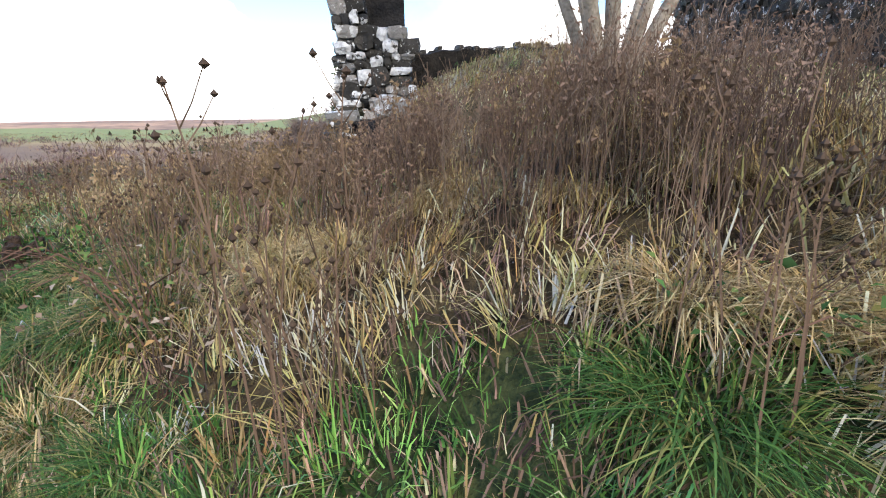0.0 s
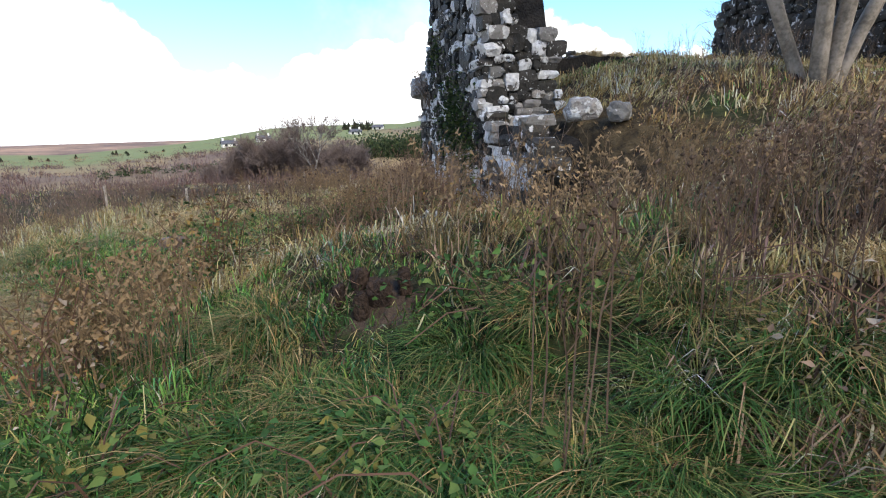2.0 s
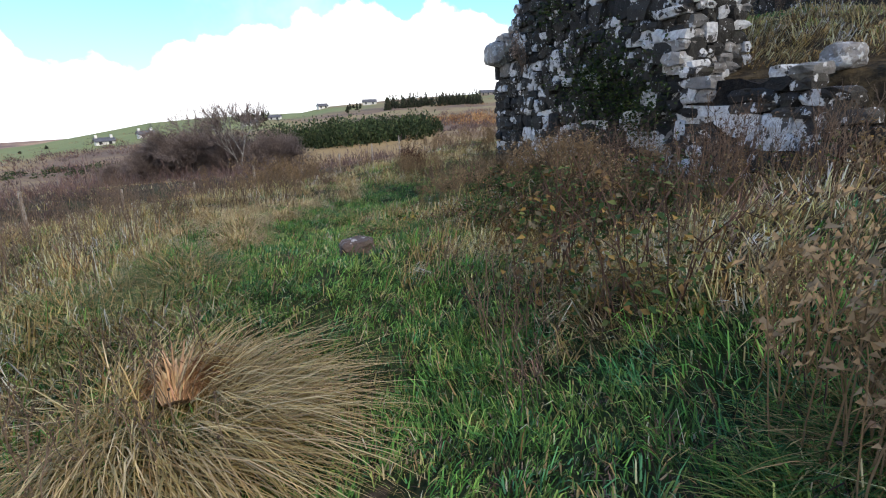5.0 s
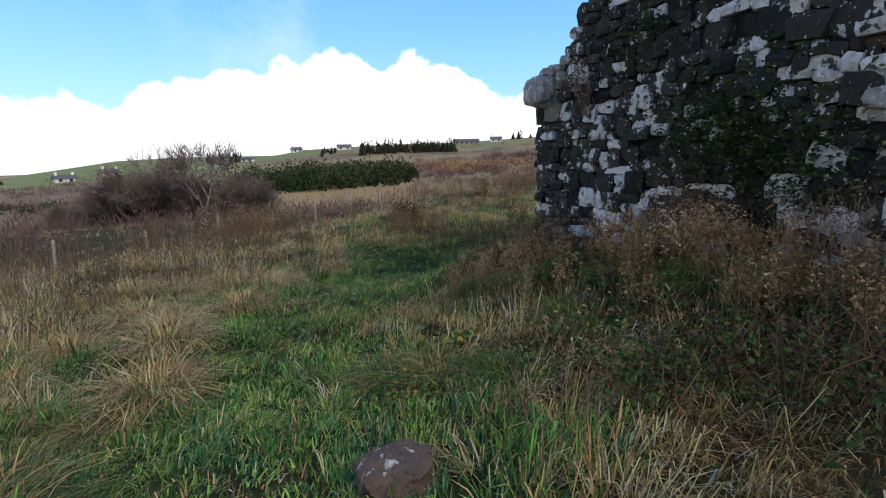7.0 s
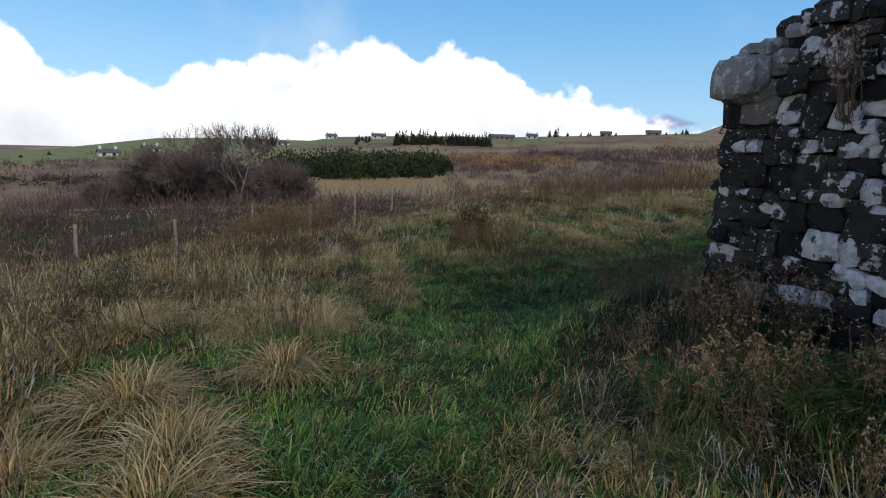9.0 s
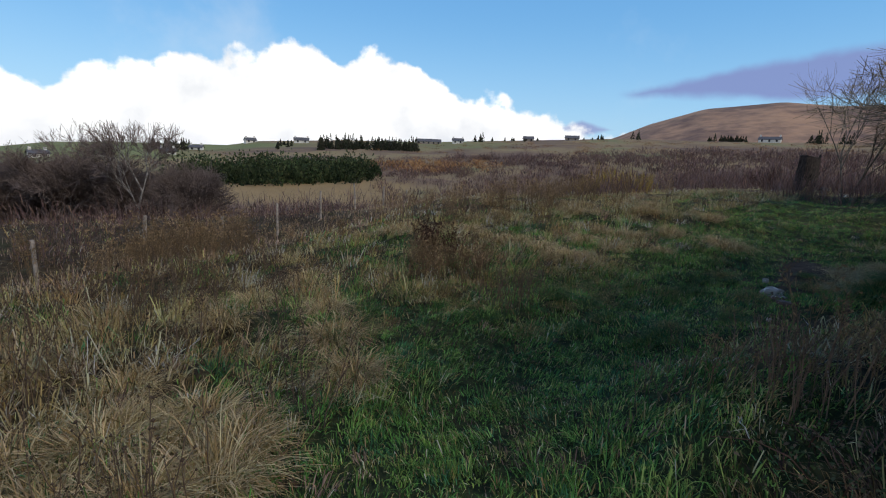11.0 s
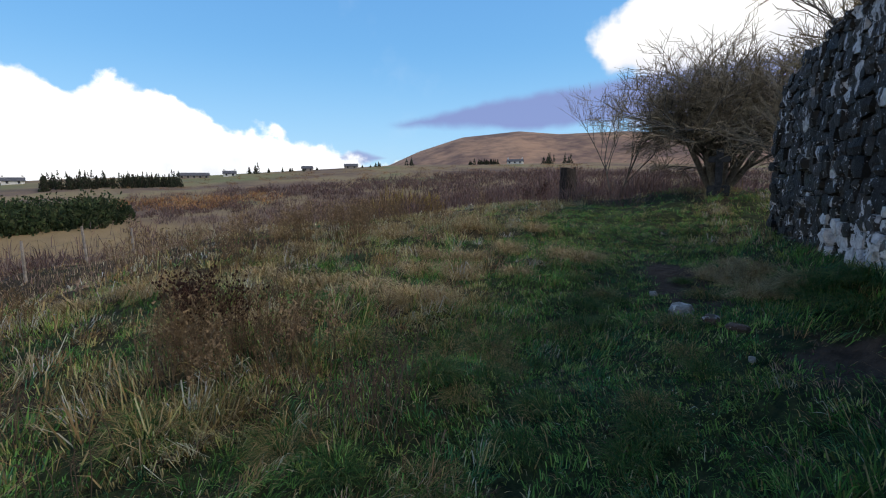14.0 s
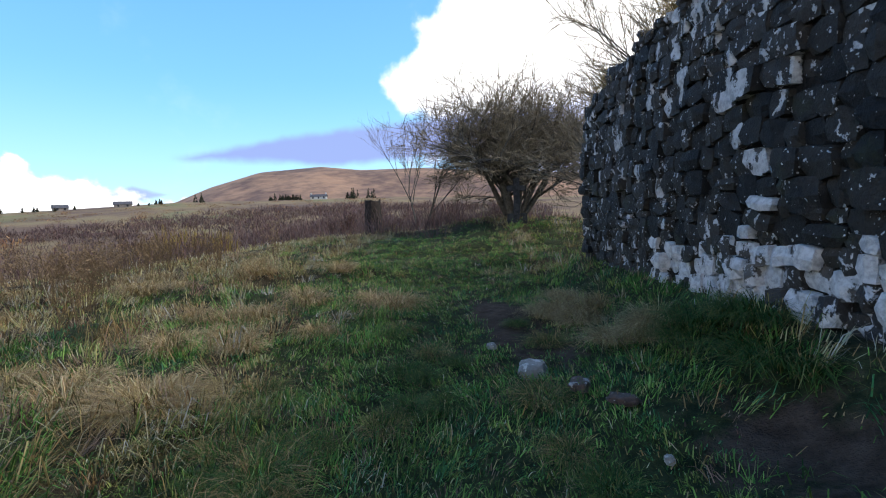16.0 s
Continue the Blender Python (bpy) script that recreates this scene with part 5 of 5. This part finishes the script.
def make_valley():
    heath = [(0.125, 0.08, 0.078), (0.15, 0.1, 0.097), (0.085, 0.058, 0.056), (0.17, 0.11, 0.085), (0.14, 0.11, 0.11)]
    rust = [(0.28, 0.16, 0.09), (0.24, 0.14, 0.08), (0.34, 0.23, 0.12), (0.18, 0.11, 0.07)]
    gold = [(0.3, 0.22, 0.06), (0.25, 0.17, 0.05), (0.2, 0.15, 0.06)]
    dark = [(0.035, 0.055, 0.026), (0.05, 0.075, 0.032), (0.07, 0.085, 0.04), (0.025, 0.04, 0.02)]
    bushes("willow_scrub", field(1200, (-75, 24), (34, 68), 1, (0.6, 1.6)), 1.7, 2.6, 80, 0.035, heath, "purple-brown leafless willow scrub filling the valley", 71)
    g = np.random.default_rng(12)
    u, q = g.uniform(-25, 70, 520), 8.5 + 24 * g.random(520) ** 1.3
    bushes("willow_scrub", (-4.8 + 0.49 * u - 0.87 * q, 9.5 + 0.87 * u + 0.49 * q, g.uniform(0.45, 1.3, 520)), 1.0, 2.2, 110, 0.02, heath, "purple-brown leafless scrub below the fence", 70)
    bushes("willow_scrub", field(260, (28, 62), (48, 130), 2), 2.2, 3.2, 90, 0.045, heath, "brown leafless scrub on the slope", 72)
    bushes("willow_scrub", field(600, (-4, 60), (85, 200), 3), 2.6, 3.6, 70, 0.08, heath, "brown leafless scrub on the valley side", 73)
    bushes("bracken", field(90, (-5, 10), (148, 182), 17, (0.5, 1.2)), 2.2, 6.0, 60, 0.16, [(0.34, 0.18, 0.08), (0.3, 0.15, 0.07), (0.4, 0.26, 0.12)], "orange-brown dead bracken beside the gorse", 87)
    bushes("willow_scrub", field(150, (-75, -26), (85, 190), 18, (0.5, 1.3)), 2.2, 5.0, 60, 0.14, heath, "dull brown leafless scrub over the far slope", 88)
    bushes("willow_scrub", field(160, (-24, 8), (126, 175), 19, (0.4, 1.0)), 2.0, 4.0, 60, 0.12, heath, "brown leafless scrub round the gorse", 89)
    bushes("bracken", field(220, (-6, 45), (190, 320), 4), 1.3, 5.0, 50, 0.14, rust, "rust-brown dead bracken on the far slope", 74)
    bushes("bracken", field(200, (-75, -20), (120, 300), 14), 1.2, 6.0, 40, 0.14, rust + heath, "rust-brown dead bracken on the far slope", 84)
    bushes("willow_scrub", field(520, (4, 62), (88, 215), 15, (0.5, 1.5)), 2.4, 5.0, 60, 0.14, heath, "dull brown leafless scrub over the far slope", 85)
    x, y = polar(np.array([16.5, 18, 19.5, 21, 22.5, 24, 25.5, 20, 22]), np.array([51, 50, 52, 51, 53, 52, 51, 49, 50.0]))
    bushes("willow_bush", (x, y, np.array([.7, .9, 1.1, 1.2, 1.1, .9, .7, .9, .9])), 3.6, 3.0, 380, 0.05, gold, "willow bush with yellow autumn leaves", 75, kind="stuff")
    g = np.random.default_rng(16)
    bushes("thorn_scrub", (g.uniform(13.5, 20.5, 26), g.uniform(15.2, 19.5, 26), g.uniform(0.6, 1.3, 26)), 1.1, 2.0, 110, 0.016, heath, "brown leafless undergrowth round the bare trees", 86)
    # gorse
    g = np.random.default_rng(6)
    a, d = g.uniform(-26, -4, 420), g.uniform(108, 152, 420)
    ok = np.abs((a + 14.6) / 10.8) ** 2 + ((d - 128) / 21) ** 2 < 0.55 + 0.6 * g.random(420)
    x, y = polar(a[ok], d[ok])
    bushes("gorse", (x, y, 0.4 + 1.2 * g.random(ok.sum()) ** 1.6), 4.0, 2.8, 150, 0.42, dark, "dark evergreen gorse thicket below the ridge", 76, "heap")
    a, d = g.uniform(-52, -34, 60), g.uniform(100, 120, 60)
    x, y = polar(a, d)
    bushes("gorse", (x, y, g.uniform(0.4, 0.8, 60)), 1.7, 2.4, 90, 0.3, dark, "dark evergreen gorse clumps in the valley", 77, "heap")
    a, d = np.concatenate([g.uniform(-44, -36, 12), g.uniform(-12, 2, 14)]), np.concatenate([g.uniform(70, 76, 12), g.uniform(72, 78, 14)])
    x, y = polar(a, d)
    bushes("gorse", (x, y, g.uniform(0.35, 0.6, 26)), 1.7, 2.0, 90, 0.2, dark, "dark evergreen gorse clumps among the scrub", 78, "heap")
    # trees along the ridge
    con = [(0.025, 0.035, 0.022), (0.04, 0.05, 0.03), (0.05, 0.045, 0.035)]
    for az, n, dist, size, seed in (((-10.5, 0.5), 170, (246, 272), (0.6, 1.25), 1), ((-27, -23.5), 34, (270, 290), (0.6, 1.0), 2), ((7.0, 8.2), 6, (335, 345), (0.8, 1.2), 3), ((24.3, 25.0), 4, (340, 348), (0.8, 1.0), 8),
                                    ((31.5, 35), 22, (340, 350), (0.5, 0.8), 4), ((40, 43), 12, (330, 345), (0.9, 1.4), 5), ((-60, -40), 12, (240, 300), (0.25, 0.45), 6), ((9, 22), 14, (335, 345), (0.3, 0.6), 7), ((-15, -12), 10, (250, 300), (0.4, 0.7), 9)):
        x, y, s = field(n, az, dist, seed + 20, size)
        bushes("conifers", (x, y, s), 5.6, 3.4, 90, 0.4, con, "dark conifers along the skyline", 80 + seed, "cone")


# ---- houses on the ridge ----
def house(az, dist, length, deep, wall_h, roof_h, turn, label, walls=None, chimneys=2):
    x, y = polar(az, dist)
    z = float(height(np.array(x), np.array(y)))
    h = new("house")
    L, D = length / 2, deep / 2
    v = [(-L, -D, -1.5), (L, -D, -1.5), (L, D, -1.5), (-L, D, -1.5), (-L, -D, wall_h), (L, -D, wall_h), (L, D, wall_h), (-L, D, wall_h), (-L, 0, wall_h + roof_h), (L, 0, wall_h + roof_h)]
    build("wall", v, [(0, 1, 5, 4), (2, 3, 7, 6), (1, 2, 6, 9, 5), (3, 0, 4, 8, 7)], walls or RENDERED, h)
    e = 0.35
    t = 0.25
    rv = [(-L - e, -D - e, wall_h - 0.2), (L + e, -D - e, wall_h - 0.2), (L + e, 0, wall_h + roof_h + 0.05), (-L - e, 0, wall_h + roof_h + 0.05), (L + e, D + e, wall_h - 0.2), (-L - e, D + e, wall_h - 0.2)]
    rv += [(a, b, c + t) for a, b, c in rv]
    roof = build("roof", rv, [(0, 3, 2, 1), (3, 5, 4, 2), (6, 7, 8, 9), (9, 8, 10, 11), (0, 1, 7, 6), (4, 5, 11, 10), (1, 2, 8, 7), (2, 4, 10, 8), (3, 0, 6, 9), (5, 3, 9, 11)], SLATE, h)
    for k in range(chimneys):
        bm = bmesh.new()
        cx = (-1 if k == 0 else 1) * (L - 0.6)
        bmesh.ops.create_cube(bm, size=1, matrix=Matrix.Translation((cx, 0, wall_h + roof_h + 0.5)) @ Matrix.Diagonal((0.8, 0.7, 1.4, 1)))
        part("chimney", bm, walls or RENDERED, roof)
    n = max(2, int(length / 3))
    for k in range(n):
        bm = bmesh.new()
        bmesh.ops.create_cube(bm, size=1, matrix=Matrix.Translation((-L + length * (k + 0.5) / n, -D - 0.02, wall_h * 0.55)) @ Matrix.Diagonal((1.0, 0.12, 1.2, 1)))
        part("window", bm, DARK_GLASS, h)
    h.matrix_basis = Matrix.Translation((x, y, z)) @ Matrix.Rotation(math.radians(-az + turn), 4, "Z")
    return tagged(h, label, "house", "houses on the ridge")


def make_houses():
    white, dark = "small white rendered cottage with a slate roof", "low dark farm building with a slate roof"
    for az, dist, ln, turn, lab in ((-17.7, 338, 9, 20, white), (-25.5, 232, 9, 10, white), (-22.9, 278, 10, -15, white), (-35.7, 216, 9, 12, white), (-39.3, 214, 10, 8, white),
                                    (-12.4, 318, 12, 0, white), (1.8, 322, 22, 4, dark), (5.2, 326, 10, 0, white), (13.2, 338, 9, 10, dark), (18.0, 335, 12, 0, dark), (36.8, 345, 15, -8, white)):
        d = lab is dark
        house(az, dist, ln * (0.6 if dist < 300 else 0.72), 4.0, 1.2 if dist < 300 else 1.6, 1.0 if dist < 300 else 1.4, turn, lab, POST if d else None, 0 if d else 2)


# ---- fence, stones, cross, stump ----
def make_fence():
    a, d = np.array([-9.9, 14.1]), np.array([0.453, 0.891])
    fence = new("fence")
    tops = []
    for k in range(-2, 22):
        r = random.Random(k)
        p = a + d * 3.0 * k
        z = float(height(p[0], p[1]))
        v, f = [], []
        lean = Vector((r.gauss(0, 0.05), r.gauss(0, 0.05), 0))
        h = 1.4 * r.uniform(0.9, 1.1)
        tube(v, f, [Vector((0, 0, -0.3)), lean * 0.5 + Vector((0, 0, h * 0.5)), lean + Vector((0, 0, h))], 0.055, 0.048, 6)
        f.append(tuple(range(len(v) - 6, len(v))))
        ob = build("post", v, f, POST, fence)
        ob.location = (p[0], p[1], z)
        tops.append(Vector((p[0], p[1], z)) + lean)
    for hh in (0.35, 0.65, 0.98):
        v, f = [], []
        pts = []
        for q, q2 in zip(tops[:-1], tops[1:]):
            pts += [q + Vector((0.05, 0, hh)), q.lerp(q2, 0.5) + Vector((0.05, 0, hh - 0.02))]
        tube(v, f, pts, 0.004, 0.004)
        build("wire", v, f, SLATE, fence)
    tagged(fence, "old post-and-wire fence of weathered stakes along the slope", "fence")


def rock(name, x, y, dims, mat, seed, label, turn=0.0, sink=0.3, z=None):
    r = random.Random(seed)
    bm = bmesh.new()
    bmesh.ops.create_icosphere(bm, subdivisions=3, radius=0.5)
    noise.seed_set(seed)
    for v in bm.verts:
        c = v.co.normalized()
        box = c / max(abs(c.x), abs(c.y), abs(c.z))
        v.co = (c * 0.55 + box * 0.45) * 0.5 * (1 + 0.22 * noise.noise(c * 1.7 + Vector((seed, 0, 0))) + 0.08 * noise.noise(c * 5))
    me = bpy.data.meshes.new(name)
    bm.to_mesh(me)
    bm.free()
    finish(me, mat)
    ob = new(name, me)
    m = ground_pose(x, y, turn)
    m.translation.z += dims[2] * (0.5 - sink)
    if z is not None:
        m.translation.z = z
    ob.matrix_basis = m @ Matrix.Diagonal((*dims, 1))
    return tagged(ob, label, "stone")


def make_rocks():
    rock("boulder", 5.14, 7.5, (0.3, 0.24, 0.2), PALE_ROCK, 1, "pale grey boulder set in the trodden earth", 0.4, 0.5)
    rock("field_stone", 5.55, 8.2, (0.12, 0.09, 0.07), PALE_ROCK, 2, "small grey stone beside the worn earth", 1.0)
    rock("field_stone", 4.75, 6.9, (0.2, 0.15, 0.09), SLAB, 3, "small dark stone lying in the grass", 0.2)
    rock("field_stone", 4.0, 6.1, (0.06, 0.05, 0.05), PALE_ROCK, 4, "small pale stone on bare earth", 0.7)
    rock("field_stone", 4.5, 6.5, (0.2, 0.12, 0.07), SLAB, 5, "flat dark stone half sunk in the turf", 1.7)
    rock("stone_slab", 1.34, -1.7, (0.32, 0.24, 0.2), SLAB, 6, "reddish-brown slab sunk in the grass of the way", 0.5, 0.3)
    rock("field_stone", 5.85, -0.55, (0.36, 0.3, 0.26), STONE_GREY, 8, "pale lichened boulder on the bank of the ruin", 0.3, 0.25)
    rock("field_stone", 6.2, -0.9, (0.26, 0.22, 0.2), STONE_GREY, 9, "pale lichened boulder on the bank of the ruin", 1.3, 0.25)
    rock("corner_stone", 2.73, 3.3, (0.44, 0.36, 0.42), STONE_GREY, 10, "big grey corner block jutting from the ruin's edge", -1.03, 0, 2.86)
    rock("field_stone", 4.98, 5.15, (0.34, 0.26, 0.22), STONE_PALE, 11, "white lichened stone at the foot of the wall", 0.6, 0.3)
    for k, (x, y, w) in enumerate(((4.92, -3.92, 0.13), (4.78, -3.85, 0.1), (5.02, -3.82, 0.09), (4.86, -4.02, 0.08), (4.7, -3.95, 0.07))):
        rock("earth_clod", x, y, (w, w * 0.8, 0.16), DIRT, 20 + k, "dark freshly dug earth in the grass", k, 0.4)


CROSS_STONE = plain("weathered_cross", (0.02, 0.02, 0.021), (0.055, 0.055, 0.055), 7.0, 0.9, 0.6, 0.01)
CHARRED = plain("blackened_wood", (0.012, 0.01, 0.009), (0.045, 0.035, 0.03), 5.0, 0.95, 1.0, 0.05)


def make_cross():
    """A weathered stone cross on a plinth, under the bare tree."""
    ob = new("stone_cross")
    for name, m in (("plinth", Matrix.Translation((0, 0, 0.12)) @ Matrix.Diagonal((0.62, 0.4, 0.34, 1))), ("shaft", Matrix.Translation((0, 0, 0.86)) @ Matrix.Diagonal((0.2, 0.12, 1.14, 1))),
                    ("arm", Matrix.Translation((0, 0, 1.1)) @ Matrix.Diagonal((0.62, 0.118, 0.19, 1)))):
        bm = bmesh.new()
        bmesh.ops.create_cube(bm, size=1, matrix=m)
        bmesh.ops.bevel(bm, geom=bm.edges[:], offset=0.018, segments=2, affect="EDGES")
        part(name, bm, CROSS_STONE, ob)
    ob.matrix_basis = ground_pose(15.2, 13.4, math.radians(-55))
    tagged(ob, "weathered grey stone cross on a plinth before a tree", "grave cross")


def make_stump():
    """A dark broken standing trunk with a jagged top."""
    r = random.Random(3)
    v, f = [], []
    n, lv = 14, 7
    for i in range(lv):
        for k in range(n):
            a = 6.283 * k / n
            rad = 0.85 * (1.15 - 0.25 * i / lv + 0.12 * math.sin(a * 3 + 1) + r.gauss(0, 0.03)) * (1 + 0.35 * (i == 0))
            z = i * 2.5 / (lv - 1) - 0.3 + (r.uniform(-0.02, 0.2) + 0.12 * (k % 5 == 0) if i == lv - 1 else 0)
            v.append((math.sin(a) * rad, math.cos(a) * rad * 0.6, z))
    for i in range(lv - 1):
        for k in range(n):
            f.append((i * n + k, i * n + (k + 1) % n, (i + 1) * n + (k + 1) % n, (i + 1) * n + k)[::-1])
    f.append(tuple(range((lv - 1) * n, lv * n))[::-1])
    ob = new("tree_stump")
    build("trunk", v, f, CHARRED, ob)
    for k in range(5):
        a = r.uniform(0, 6.28)
        sv, sf = [], []
        p = Vector((math.sin(a) * 0.45, math.cos(a) * 0.3, r.uniform(0.2, 1.6)))
        tube(sv, sf, [p, p + Vector((math.sin(a) * 0.3, math.cos(a) * 0.2, 0.1)), p + Vector((math.sin(a) * 0.5, math.cos(a) * 0.3, 0.45))], 0.07, 0.03, 5)
        build("branch_stub", sv, sf, CHARRED, ob)
    ob.matrix_basis = ground_pose(23.7, 29.2, 0.6)
    tagged(ob, "dark broken tree stump standing in rough grass", "stump")
    rock("field_stone", 24.9, 29.0, (0.7, 0.5, 0.7), STONE_DARK, 31, "dark stone beside the broken stump", 0.3, 0.2)
    rock("field_stone", 25.6, 28.2, (0.5, 0.4, 0.3), STONE_PALE, 32, "pale stone in the grass near the stump", 0.3, 0.2)
    rock("field_stone", 26.6, 27.8, (0.8, 0.5, 0.35), STONE_DARK, 33, "dark stone in the grass near the stump", 0.9, 0.2)


def make_wall_growth():
    """Dry grass on the wall head, a dead shrub rooted in the face."""
    pale = [mound_of_blades("grass_tussock", 260, 0.16, 0.4, 0.3, 0.008, PALES, GRASS, 91 + k) for k in range(2)]
    r = random.Random(9)
    for s in np.arange(3.6, 7.9, 0.28):
        p = CORNER + V_DIR * s + V_IN * r.uniform(0.12, 0.5)
        c = set_size(pale[r.randint(0, 1)], Matrix.Translation((p[0], p[1], interp(V_TOP, s) - 0.05)) @ Matrix.Rotation(r.uniform(0, 6), 4, "Z") @ Matrix.Scale(r.uniform(0.6, 1.1), 4))
        tagged(c, "dry grass tuft on the head of the wall", "grass", "wall-top grass")
    rest(pale)
    w = dead_weed(201, 16, 0.6, 0, (0.15, 0.11, 0.085), "leafless dry shrub rooted in the wall face", 0.1, 5)
    p = CORNER + W_DIR * 0.95 - W_IN * 0.08
    w.matrix_basis = Matrix.Translation((p[0], p[1], 2.55)) @ Matrix.Rotation(math.atan2(-W_IN[0], W_IN[1]) + 3.14, 4, "Z") @ Matrix.Rotation(radians(-25), 4, "X")
    w["group"] = ""


make_trees()
make_valley()
make_houses()
make_fence()
make_rocks()
make_cross()
make_stump()
make_brambles()
make_ivy()
make_wall_growth()
make_tussocks()
make_weeds()
ruin_stones()
